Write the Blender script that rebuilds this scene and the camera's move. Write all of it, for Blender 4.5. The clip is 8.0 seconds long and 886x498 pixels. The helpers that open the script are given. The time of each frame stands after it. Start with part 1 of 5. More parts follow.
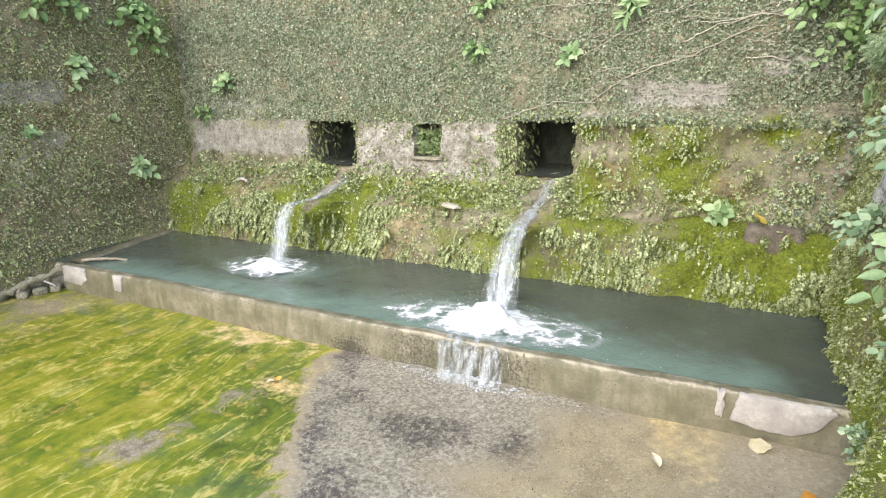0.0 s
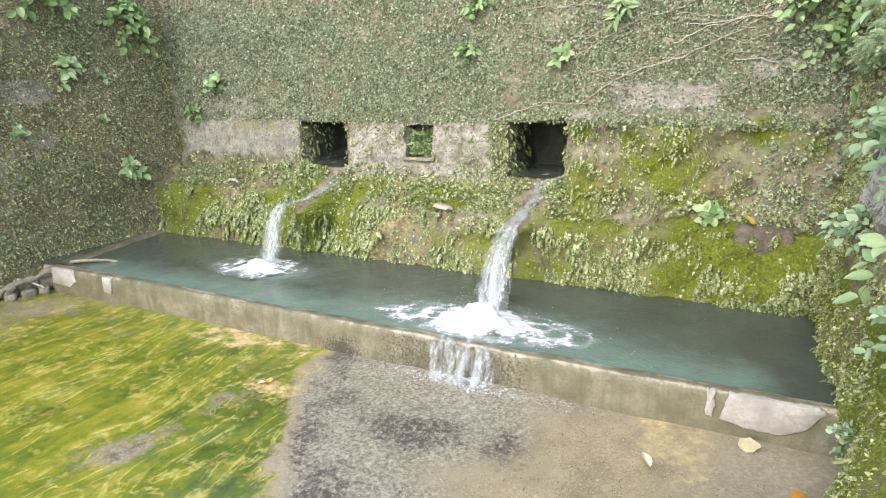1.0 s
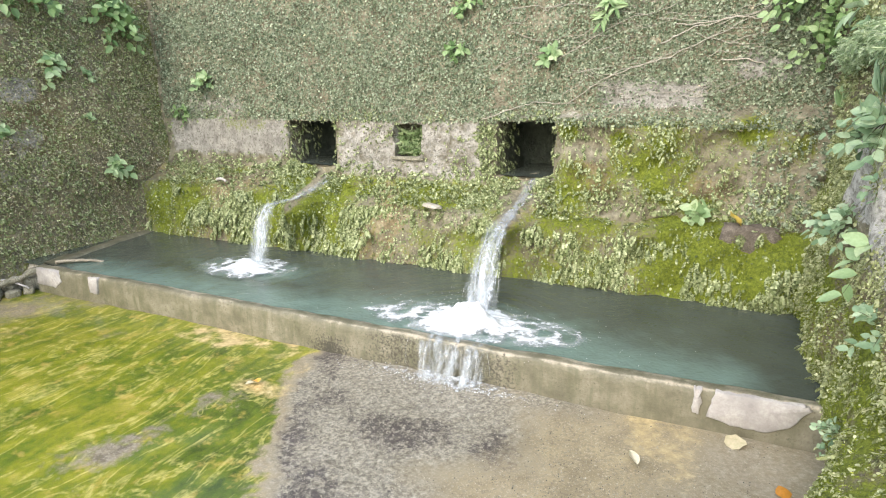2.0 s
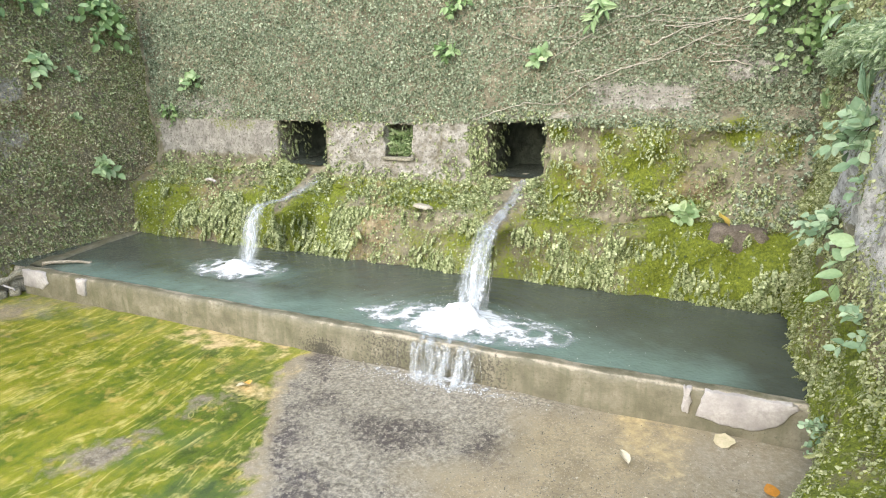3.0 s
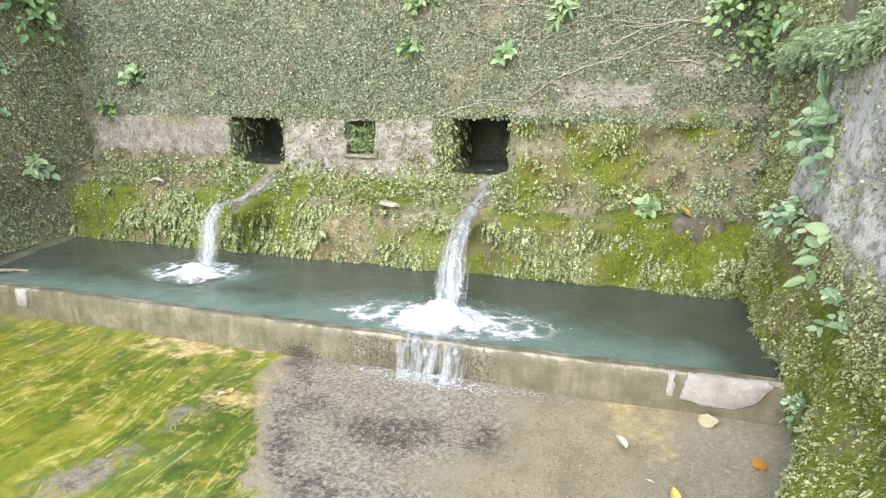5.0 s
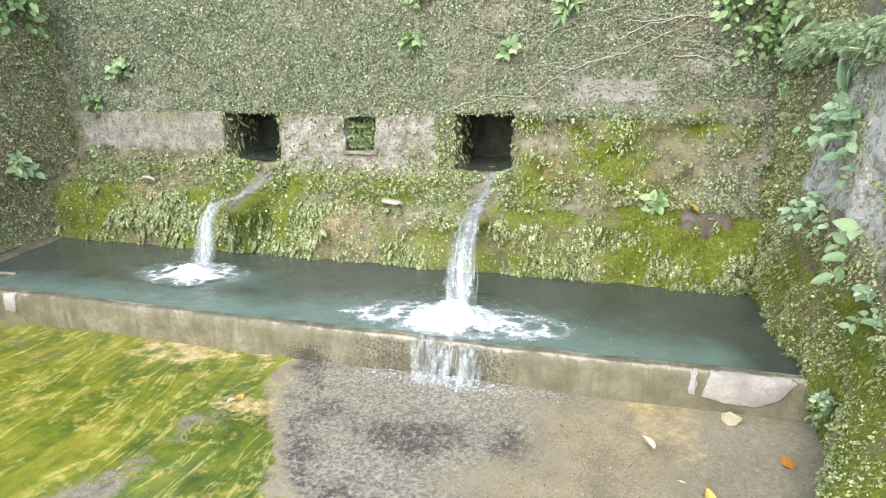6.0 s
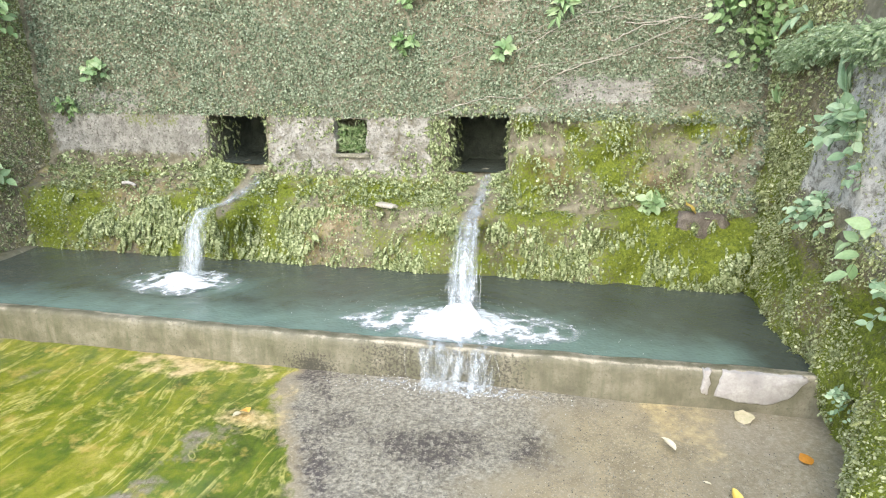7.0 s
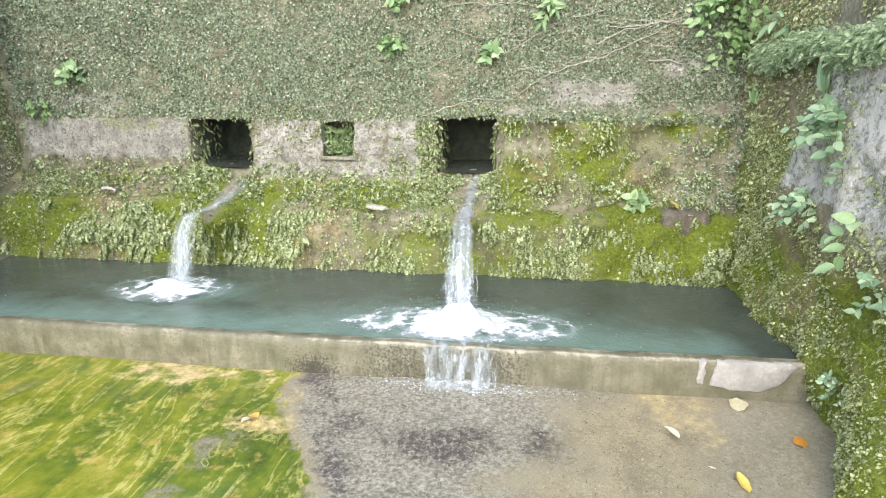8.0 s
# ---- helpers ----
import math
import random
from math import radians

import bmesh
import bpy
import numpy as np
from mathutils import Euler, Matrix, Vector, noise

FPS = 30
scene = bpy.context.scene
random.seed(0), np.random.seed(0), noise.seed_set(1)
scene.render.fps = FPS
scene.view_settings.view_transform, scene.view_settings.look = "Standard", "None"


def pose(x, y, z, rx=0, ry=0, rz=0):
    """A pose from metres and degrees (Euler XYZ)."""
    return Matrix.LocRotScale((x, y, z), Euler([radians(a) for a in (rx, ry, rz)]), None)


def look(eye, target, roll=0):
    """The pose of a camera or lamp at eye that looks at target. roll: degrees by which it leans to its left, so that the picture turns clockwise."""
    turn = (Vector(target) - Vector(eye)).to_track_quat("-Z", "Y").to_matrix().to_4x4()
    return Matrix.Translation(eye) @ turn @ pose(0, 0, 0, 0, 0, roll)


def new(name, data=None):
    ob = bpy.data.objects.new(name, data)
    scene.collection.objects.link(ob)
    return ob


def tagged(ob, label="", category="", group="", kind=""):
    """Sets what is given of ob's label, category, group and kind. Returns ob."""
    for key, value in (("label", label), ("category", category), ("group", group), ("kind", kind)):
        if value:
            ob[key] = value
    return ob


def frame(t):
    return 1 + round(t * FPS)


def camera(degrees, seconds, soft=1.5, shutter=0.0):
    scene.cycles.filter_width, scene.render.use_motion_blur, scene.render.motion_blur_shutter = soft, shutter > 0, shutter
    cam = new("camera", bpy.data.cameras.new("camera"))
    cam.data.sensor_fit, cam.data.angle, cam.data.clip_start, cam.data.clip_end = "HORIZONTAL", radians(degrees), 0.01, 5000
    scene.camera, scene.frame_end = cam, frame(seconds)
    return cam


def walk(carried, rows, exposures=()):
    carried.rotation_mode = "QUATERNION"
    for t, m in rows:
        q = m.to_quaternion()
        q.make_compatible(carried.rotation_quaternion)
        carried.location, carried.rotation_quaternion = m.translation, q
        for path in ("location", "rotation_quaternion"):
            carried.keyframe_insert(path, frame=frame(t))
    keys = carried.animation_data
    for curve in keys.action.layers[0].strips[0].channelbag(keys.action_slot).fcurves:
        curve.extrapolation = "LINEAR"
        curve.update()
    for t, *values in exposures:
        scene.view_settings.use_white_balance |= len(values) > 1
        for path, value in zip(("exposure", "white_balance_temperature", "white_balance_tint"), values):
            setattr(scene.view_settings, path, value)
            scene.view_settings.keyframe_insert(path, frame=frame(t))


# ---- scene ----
cam = camera(73.8, 8.0, 1.05)
PATH = [
    (0, (2.122, -2.768, 1.585), (1.26, -1.044, 1.053), -0.8),
    (0.5, (2.124, -2.765, 1.582), (1.271, -1.036, 1.051), -0.7),
    (1, (2.128, -2.766, 1.588), (1.288, -1.03, 1.057), -0.7),
    (1.5, (2.135, -2.763, 1.587), (1.312, -1.019, 1.054), -0.6),
    (3, (2.127, -2.769, 1.602), (1.35, -1.006, 1.064), -0.4),
    (3.5, (2.104, -2.777, 1.6), (1.359, -1.0, 1.061), -0.2),
    (4, (2.05, -2.811, 1.606), (1.363, -1.012, 1.067), -0.1),
    (4.5, (1.943, -2.872, 1.61), (1.336, -1.045, 1.067), 0.0),
    (6, (1.619, -2.849, 1.595), (1.143, -0.989, 1.034), 0.2),
    (6.5, (1.504, -2.827, 1.598), (1.073, -0.956, 1.037), 0.2),
    (7, (1.388, -2.843, 1.591), (1.022, -0.956, 1.036), 0.2),
    (7.5, (1.265, -2.893, 1.602), (0.976, -0.992, 1.051), 0.1),
    (8, (1.191, -2.92, 1.605), (0.947, -1.014, 1.052), 0.1),
]
STOPS = 1.45
walk(cam, [(t, look(eye, target, roll)) for t, eye, target, roll in PATH], [(0, STOPS, 6500, 10), (4, STOPS + 0.03, 6350, 9), (8, STOPS + 0.06, 6200, 8)])

# ---- world and light ----
world = bpy.data.worlds.new("world")
scene.world = world
world.use_nodes = True
wn = world.node_tree.nodes
sky = wn.new("ShaderNodeTexSky")
sky.sky_type = "NISHITA"
sky.sun_disc = False
sky.sun_elevation = radians(36)
sky.sun_rotation = radians(184.7)
sky.dust_density = 3.0
wn["Background"].inputs["Strength"].default_value = 0.15
world.node_tree.links.new(sky.outputs[0], wn["Background"].inputs[0])
sun_data = bpy.data.lights.new("sun", "SUN")
sun_data.energy, sun_data.angle, sun_data.color = 1.15, radians(150), (1.0, 0.96, 0.88)
sun = new("sun", sun_data)
sun.matrix_world = look((-0.45, -5.5, 3.9), (0, 0, 0))

# ---- numeric helpers ----
rng = np.random.default_rng(7)


def lattice(ix, iy, iz, seed):
    h = (ix * 374761393 + iy * 668265263 + iz * 2147483647 + seed * 974634777) & 0x7FFFFFFF
    h = ((h ^ (h >> 13)) * 1274126177) & 0x7FFFFFFF
    return ((h ^ (h >> 16)) & 0xFFFF) / 32767.5 - 1.0


def vnoise(x, y, z, seed=0):
    x, y, z = np.broadcast_arrays(np.asarray(x, float), np.asarray(y, float), np.asarray(z, float))
    fx, fy, fz = np.floor(x), np.floor(y), np.floor(z)
    ix, iy, iz = fx.astype(np.int64), fy.astype(np.int64), fz.astype(np.int64)
    u, v, w = x - fx, y - fy, z - fz
    u, v, w = u * u * (3 - 2 * u), v * v * (3 - 2 * v), w * w * (3 - 2 * w)
    total = 0
    for a in (0, 1):
        for b in (0, 1):
            for c in (0, 1):
                weight = (u if a else 1 - u) * (v if b else 1 - v) * (w if c else 1 - w)
                total = total + weight * lattice(ix + a, iy + b, iz + c, seed)
    return total


def fbm(x, y, z, size, octaves=3, seed=0):
    total, amp = 0, 1.0
    for i in range(octaves):
        k = 2.0 ** i / size
        total = total + amp * vnoise(np.asarray(x) * k, np.asarray(y) * k, np.asarray(z) * k, seed + i)
        amp *= 0.5
    return total


def step(a, b, x):
    t = np.clip((np.asarray(x, float) - a) / (b - a), 0, 1)
    return t * t * (3 - 2 * t)


def band(x, a, b, soft):
    return step(a - soft, a + soft, x) * (1 - step(b - soft, b + soft, x))


# ---- mesh helpers ----
def mesh_from(name, verts, faces, material, smooth=True, attrs=None):
    me = bpy.data.meshes.new(name)
    me.from_pydata([tuple(v) for v in np.asarray(verts, float).tolist()], [], faces)
    for key, values in (attrs or {}).items():
        me.attributes.new(key, "FLOAT", "POINT").data.foreach_set("value", np.asarray(values, np.float32))
    if smooth:
        me.polygons.foreach_set("use_smooth", [True] * len(me.polygons))
    me.materials.append(material)
    me.update()
    return me


def thing(name, verts, faces, material, label="", category="", kind="", group="", smooth=True, attrs=None, parent=None):
    ob = new(name, mesh_from(name, verts, faces, material, smooth, attrs))
    ob.parent = parent
    return tagged(ob, label, category, group, kind)


def empty(name, at, label, category, group=""):
    ob = new(name)
    ob.empty_display_size = 0.05
    ob.location = at
    return tagged(ob, label, category, group)


def part(name, bm, material, parent, label=""):
    me = bpy.data.meshes.new(name)
    bm.to_mesh(me)
    bm.free()
    me.materials.append(material)
    me.polygons.foreach_set("use_smooth", [True] * len(me.polygons))
    ob = new(name, me)
    ob.parent = parent
    return tagged(ob, label)


def grid_faces(nu, nv, keep=None):
    """Faces of a grid of nu by nv vertices, numbered u * nv + v."""
    a = (np.arange(nu - 1)[:, None] * nv + np.arange(nv - 1)[None, :])
    q = np.stack([a, a + nv, a + nv + 1, a + 1], -1).reshape(-1, 4)
    if keep is not None:
        q = q[np.asarray(keep).reshape(-1)]
    return [tuple(r) for r in q.tolist()]


def tube(points, radii, sides=6):
    """Vertices and faces of a closed tube along points."""
    P = np.asarray(points, float)
    n = len(P)
    T = np.gradient(P, axis=0)
    T /= np.linalg.norm(T, axis=1)[:, None] + 1e-9
    ref = np.array([0.31, 0.17, 0.93]) if abs(T[0, 2]) < 0.9 else np.array([0.93, 0.31, 0.1])
    A = np.cross(T, ref)
    A /= np.linalg.norm(A, axis=1)[:, None]
    B = np.cross(T, A)
    ang = np.linspace(0, 2 * np.pi, sides, endpoint=False)
    R = np.broadcast_to(np.asarray(radii, float), (n,))
    V = P[:, None] + R[:, None, None] * (np.cos(ang)[None, :, None] * A[:, None] + np.sin(ang)[None, :, None] * B[:, None])
    F = []
    for i in range(n - 1):
        for j in range(sides):
            k = (j + 1) % sides
            F.append((i * sides + j, i * sides + k, (i + 1) * sides + k, (i + 1) * sides + j))
    F.append(tuple(range(sides))[::-1])
    F.append(tuple((n - 1) * sides + j for j in range(sides)))
    return V.reshape(-1, 3), F


def joined(pieces):
    V, F, base = [], [], 0
    for v, f in pieces:
        V.append(np.asarray(v, float))
        F += [tuple(i + base for i in face) for face in f]
        base += len(v)
    return np.concatenate(V), F


def bm_of(verts, faces):
    bm = bmesh.new()
    vs = [bm.verts.new(v) for v in np.asarray(verts, float).tolist()]
    for f in faces:
        bm.faces.new([vs[i] for i in f])
    bmesh.ops.recalc_face_normals(bm, faces=bm.faces)
    return bm


def unit(v):
    return v / (np.linalg.norm(v, axis=-1, keepdims=True) + 1e-9)


def strew(name, pts, nrm, template, sizes, material, label, category, down=0.8, wild=0.6, lift=0.5, flat=0.5):
    """Many small leaves as one object: each lies at a point of a surface, its tip turned downwards, aside and outwards."""
    tv, tf = template
    tv = np.asarray(tv, float)
    n = len(pts)
    d = np.array([0, 0, -down]) + wild * rng.normal(size=(n, 3)) * 0.6 + lift * nrm * rng.uniform(0.3, 1.2, (n, 1))
    d = unit(d)
    up = unit(nrm + flat * rng.normal(size=(n, 3)))
    side = unit(np.cross(d, up))
    up = np.cross(side, d)
    s = np.asarray(sizes)[:, None, None]
    V = pts[:, None] + s * (tv[None, :, :1] * side[:, None] + tv[None, :, 1:2] * d[:, None] + tv[None, :, 2:] * up[:, None])
    k = len(tv)
    faces = []
    for size in sorted({len(f) for f in tf}):
        ft = np.array([f for f in tf if len(f) == size])
        faces += [tuple(r) for r in (ft[None] + (np.arange(n) * k)[:, None, None]).reshape(-1, size).tolist()]
    return thing(name, V.reshape(-1, 3), faces, material, label, category, "stuff", smooth=False)


# leaf shapes: x aside, y towards the tip, z up from the blade, one long
IVY = ([(0, 0, 0), (-0.38, 0.22, 0.08), (-0.34, 0.6, 0.05), (0, 1, -0.1), (0.34, 0.6, 0.05), (0.38, 0.22, 0.08), (0, 0.5, -0.03)],
       [(0, 6, 1), (1, 6, 2), (2, 6, 3), (3, 6, 4), (4, 6, 5), (5, 6, 0)])
BLADE = ([(-0.16, 0, 0), (0.16, 0, 0), (0.1, 0.6, 0.05), (0, 1, -0.05), (-0.1, 0.6, 0.05)], [(0, 1, 2, 3, 4)])


def frond_shape(pairs=5, wide=0.3):
    """A drooping frond with rounded lobes on both sides of its rib."""
    V, F = [], []
    for i in range(pairs):
        y0, y1 = 0.18 + 0.75 * i / pairs, 0.18 + 0.75 * (i + 0.9) / pairs
        w = wide * math.sin(math.pi * (0.22 + 0.68 * i / pairs)) ** 0.8
        z0, z1 = 0.12 * math.sin(y0 * 3), 0.12 * math.sin(y1 * 3) - 0.05
        for sgn in (-1, 1):
            b = len(V)
            V += [(0, y0, z0), (sgn * w * 0.75, y0 + 0.02, z0 + 0.03), (sgn * w, (y0 + y1) / 2 + 0.05, z1), (sgn * w * 0.5, y1 + 0.03, z1), (0, y1, z1)]
            F.append((b, b + 1, b + 2, b + 3, b + 4))
    b = len(V)
    V += [(-0.015, 0, 0), (0.015, 0, 0), (0.05, 0.9, 0.0), (0, 1.03, -0.06), (-0.05, 0.9, 0.0)]
    F.append((b, b + 1, b + 2, b + 3, b + 4))
    return V, F


def broad_leaf(length, width, fold=0.18, droop=0.25):
    """A pointed oval leaf with a folded midrib, drooping to its tip."""
    V, F = [], []
    ys = [0, 0.1, 0.28, 0.5, 0.72, 0.9, 1.0]
    ws = [0.03, 0.55, 0.95, 1.0, 0.72, 0.3, 0.0]
    for y, w in zip(ys, ws):
        z = -droop * y * y
        for sx in (-1, -0.5, 0, 0.5, 1):
            V.append((sx * w * width / 2, y * length, (z + fold * abs(sx) * w * 0.5 + 0.03 * math.sin(9 * y) * abs(sx)) * length))
    for i in range(len(ys) - 1):
        for j in range(4):
            F.append((i * 5 + j, i * 5 + j + 1, (i + 1) * 5 + j + 1, (i + 1) * 5 + j))
    return V, F


# ---- materials ----
def nodes_of(name):
    m = bpy.data.materials.new(name)
    m.use_nodes = True
    nt = m.node_tree
    return m, nt, nt.nodes["Principled BSDF"]


def node(nt, kind, **inputs):
    n = nt.nodes.new("ShaderNode" + kind)
    for key, value in inputs.items():
        n.inputs[key.replace("_", " ")].default_value = value
    return n


def noise_at(nt, scale, detail=6.0, rough=0.6, stretch=None, bend=0.0):
    co = node(nt, "TexCoord")
    src = co.outputs["Object"]
    if stretch:
        mp = node(nt, "Mapping")
        mp.inputs["Scale"].default_value = stretch
        mp.inputs["Rotation"].default_value = (0, 0, STREAK_TURN)
        nt.links.new(src, mp.inputs[0])
        src = mp.outputs[0]
    n = node(nt, "TexNoise", Scale=scale, Detail=detail, Roughness=rough, Distortion=bend)
    nt.links.new(src, n.inputs["Vector"])
    return n.outputs["Fac"]


STREAK_TURN = radians(6)


def ramp(nt, fac, stops):
    r = node(nt, "ValToRGB")
    els = r.color_ramp.elements
    while len(els) < len(stops):
        els.new(0.5)
    for el, (pos, col) in zip(els, stops):
        el.position, el.color = pos, (*col, 1)
    nt.links.new(fac, r.inputs[0])
    return r.outputs[0]


def grey(nt, fac, lo, hi):
    return ramp(nt, fac, [(lo, (0, 0, 0)), (hi, (1, 1, 1))])


def mix(nt, fac, a, b, mode="MIX"):
    m = nt.nodes.new("ShaderNodeMix")
    m.data_type, m.blend_type = "RGBA", mode
    for sock, val in ((m.inputs[0], fac), (m.inputs[6], a), (m.inputs[7], b)):
        if isinstance(val, (int, float)):
            sock.default_value = val
        elif isinstance(val, tuple):
            sock.default_value = (*val, 1)
        else:
            nt.links.new(val, sock)
    return m.outputs[2]


def maths(nt, op, a, b):
    m = node(nt, "Math")
    m.operation = op
    for sock, val in zip(m.inputs, (a, b)):
        if isinstance(val, (int, float)):
            sock.default_value = val
        else:
            nt.links.new(val, sock)
    return m.outputs[0]


def attr(nt, name):
    a = node(nt, "Attribute")
    a.attribute_name = name
    return a.outputs["Fac"]


def bump(nt, bsdf, height, strength, distance):
    b = node(nt, "Bump", Strength=strength, Distance=distance)
    nt.links.new(height, b.inputs["Height"])
    nt.links.new(b.outputs[0], bsdf.inputs["Normal"])


def leaf_material(name, dark, mid, light, per_object=False, gloss=0.45, thin=0.35):
    m, nt, p = nodes_of(name)
    rnd = node(nt, "ObjectInfo").outputs["Random"] if per_object else node(nt, "NewGeometry").outputs["Random Per Island"]
    col = ramp(nt, rnd, [(0.0, dark), (0.45, mid), (0.93, light), (1.0, tuple(min(1, c * 1.3) for c in light))])
    col = mix(nt, grey(nt, noise_at(nt, 60), 0.35, 0.7), col, mix(nt, 1.0, col, (0.72, 0.78, 0.7), "MULTIPLY"))
    nt.links.new(col, p.inputs["Base Color"])
    p.inputs["Roughness"].default_value = gloss
    tr = node(nt, "BsdfTranslucent")
    nt.links.new(col, tr.inputs[0])
    mx = node(nt, "MixShader")
    mx.inputs[0].default_value = thin
    nt.links.new(p.outputs[0], mx.inputs[1])
    nt.links.new(tr.outputs[0], mx.inputs[2])
    nt.links.new(mx.outputs[0], nt.nodes["Material Output"].inputs[0])
    bump(nt, p, noise_at(nt, 150, 3), 0.3, 0.002)
    return m


def surface(name, cols, scale, rough, bump_scale, bump_depth, mottle=None, spec=0.5):
    """A mottled dull surface: three colours by broad noise, a second tone by fine noise, relief."""
    m, nt, p = nodes_of(name)
    col = ramp(nt, noise_at(nt, scale, 8, 0.65), [(0.3, cols[0]), (0.5, cols[1]), (0.7, cols[2])])
    fine = noise_at(nt, scale * 12, 5, 0.7)
    col = mix(nt, grey(nt, fine, 0.38, 0.68), col, mottle or tuple(c * 0.55 for c in cols[0]))
    nt.links.new(col, p.inputs["Base Color"])
    p.inputs["Roughness"].default_value = rough
    p.inputs["Specular IOR Level"].default_value = spec
    bump(nt, p, mix(nt, 0.4, noise_at(nt, bump_scale, 8, 0.7), fine), 0.9, bump_depth)
    return m


def wall_material(name, pale=1.0):
    """Old concrete and earth: attributes bare, moss and ochre say what lies where."""
    m, nt, p = nodes_of(name)
    broad, mid, fine, grain = noise_at(nt, 2.2, 8, 0.65), noise_at(nt, 11, 6, 0.65), noise_at(nt, 48, 6, 0.7), noise_at(nt, 160, 3, 0.7)
    soil = ramp(nt, mid, [(0.3, (0.15, 0.138, 0.095)), (0.5, (0.3, 0.28, 0.2)), (0.72, (0.48, 0.45, 0.35))])
    conc = ramp(nt, mid, [(0.28, (0.25, 0.246, 0.225)), (0.5, (0.45, 0.443, 0.41)), (0.72, (0.66, 0.65, 0.62))])
    conc = mix(nt, grey(nt, fine, 0.5, 0.66), conc, (0.15 * pale, 0.14 * pale, 0.115 * pale))
    # Whitish mottling lightens the concrete where a wall gets little light.
    if pale > 1:
        conc = mix(nt, grey(nt, noise_at(nt, 22, 6, 0.7), 0.4, 0.54), conc, (0.76, 0.755, 0.73))
    moss = ramp(nt, fine, [(0.3, (0.08, 0.115, 0.012)), (0.5, (0.19, 0.245, 0.022)), (0.7, (0.34, 0.4, 0.05))])
    ochre = ramp(nt, mid, [(0.3, (0.13, 0.1, 0.05)), (0.52, (0.29, 0.235, 0.13)), (0.7, (0.55, 0.47, 0.33))])

    def mask(key, soft=0.14):
        wobble = maths(nt, "ADD", attr(nt, key), maths(nt, "MULTIPLY", maths(nt, "SUBTRACT", mix(nt, 0.45, mid, fine), 0.5), 2.4))
        return grey(nt, wobble, 0.5 - soft, 0.5 + soft)
    col = mix(nt, mask("ochre"), soil, ochre)
    col = mix(nt, mask("bare"), col, conc)
    col = mix(nt, mask("moss", 0.2), col, moss)
    # Shade inside the openings, put into the colour as a dark greenish tone.
    col = mix(nt, attr(nt, "hole_shade"), col, ramp(nt, mid, [(0.3, (0.07, 0.095, 0.072)), (0.7, (0.18, 0.205, 0.165))]))
    col = mix(nt, maths(nt, "MULTIPLY", grey(nt, broad, 0.5, 0.72), 0.4), col, mix(nt, 1.0, col, (0.5, 0.5, 0.44), "MULTIPLY"))
    col = mix(nt, maths(nt, "MULTIPLY", grey(nt, grain, 0.45, 0.7), 0.4), col, mix(nt, 1.0, col, (0.5, 0.5, 0.45), "MULTIPLY"))
    nt.links.new(col, p.inputs["Base Color"])
    p.inputs["Roughness"].default_value = 0.85
    bump(nt, p, mix(nt, 0.5, fine, mix(nt, 0.4, mid, grain)), 1.0, 0.06)
    return m


M_WALL = wall_material("old_wall")
# Right wall: pale concrete, lightened further to make up for weak light there.
M_WALL_PALE = wall_material("lifted_pale_wall", 1.5)
M_CREEPER = leaf_material("creeper_leaves", (0.1, 0.14, 0.085), (0.28, 0.34, 0.23), (0.5, 0.56, 0.44))
M_DRY = leaf_material("dry_leaves", (0.15, 0.125, 0.08), (0.36, 0.31, 0.21), (0.66, 0.6, 0.45), thin=0.2)
# Dry leaves again, every tone lifted to brighten the dim left wall.
M_DRY_LIFTED = leaf_material("lifted_dead_leaves", (0.22, 0.185, 0.115), (0.5, 0.44, 0.3), (0.82, 0.76, 0.6), thin=0.2)
# Yellower leaves for both side walls, lightened to offset their weak light.
M_SIDE = leaf_material("side_wall_leaves", (0.19, 0.22, 0.085), (0.42, 0.46, 0.22), (0.65, 0.67, 0.44))
M_FERN = leaf_material("fern_leaves", (0.1, 0.135, 0.05), (0.3, 0.36, 0.165), (0.58, 0.63, 0.4))
M_PALEFERN = leaf_material("pale_fern_leaves", (0.28, 0.39, 0.21), (0.47, 0.58, 0.37), (0.7, 0.78, 0.58), thin=0.5)
M_FRINGE = leaf_material("fringe_fern_leaves", (0.16, 0.25, 0.1), (0.32, 0.43, 0.21), (0.52, 0.61, 0.38))
M_MOSS = leaf_material("moss_blades", (0.09, 0.125, 0.012), (0.22, 0.275, 0.022), (0.39, 0.45, 0.06), gloss=0.8)
M_PLANT = leaf_material("plant_leaves", (0.13, 0.23, 0.085), (0.245, 0.385, 0.16), (0.39, 0.53, 0.28), per_object=True)
M_PALE = leaf_material("pale_plant_leaves", (0.24, 0.38, 0.18), (0.38, 0.53, 0.29), (0.56, 0.68, 0.42), per_object=True)
M_SOFT = leaf_material("soft_grey_green_leaves", (0.2, 0.32, 0.19), (0.33, 0.47, 0.3), (0.5, 0.62, 0.44), per_object=True, gloss=0.6)
M_GRIT = leaf_material("loose_grit", (0.07, 0.065, 0.06), (0.24, 0.225, 0.19), (0.42, 0.4, 0.34), gloss=0.7, thin=0.0)
M_STEM = surface("green_stems", ((0.1, 0.13, 0.05), (0.16, 0.18, 0.08), (0.22, 0.2, 0.1)), 20, 0.7, 90, 0.002)
M_VINE = surface("bare_vine", ((0.36, 0.34, 0.28), (0.5, 0.48, 0.41), (0.62, 0.6, 0.53)), 14, 0.8, 80, 0.004)
M_YELLOW = leaf_material("yellow_leaf", (0.62, 0.46, 0.1), (0.72, 0.57, 0.16), (0.78, 0.66, 0.3), per_object=True, thin=0.1)
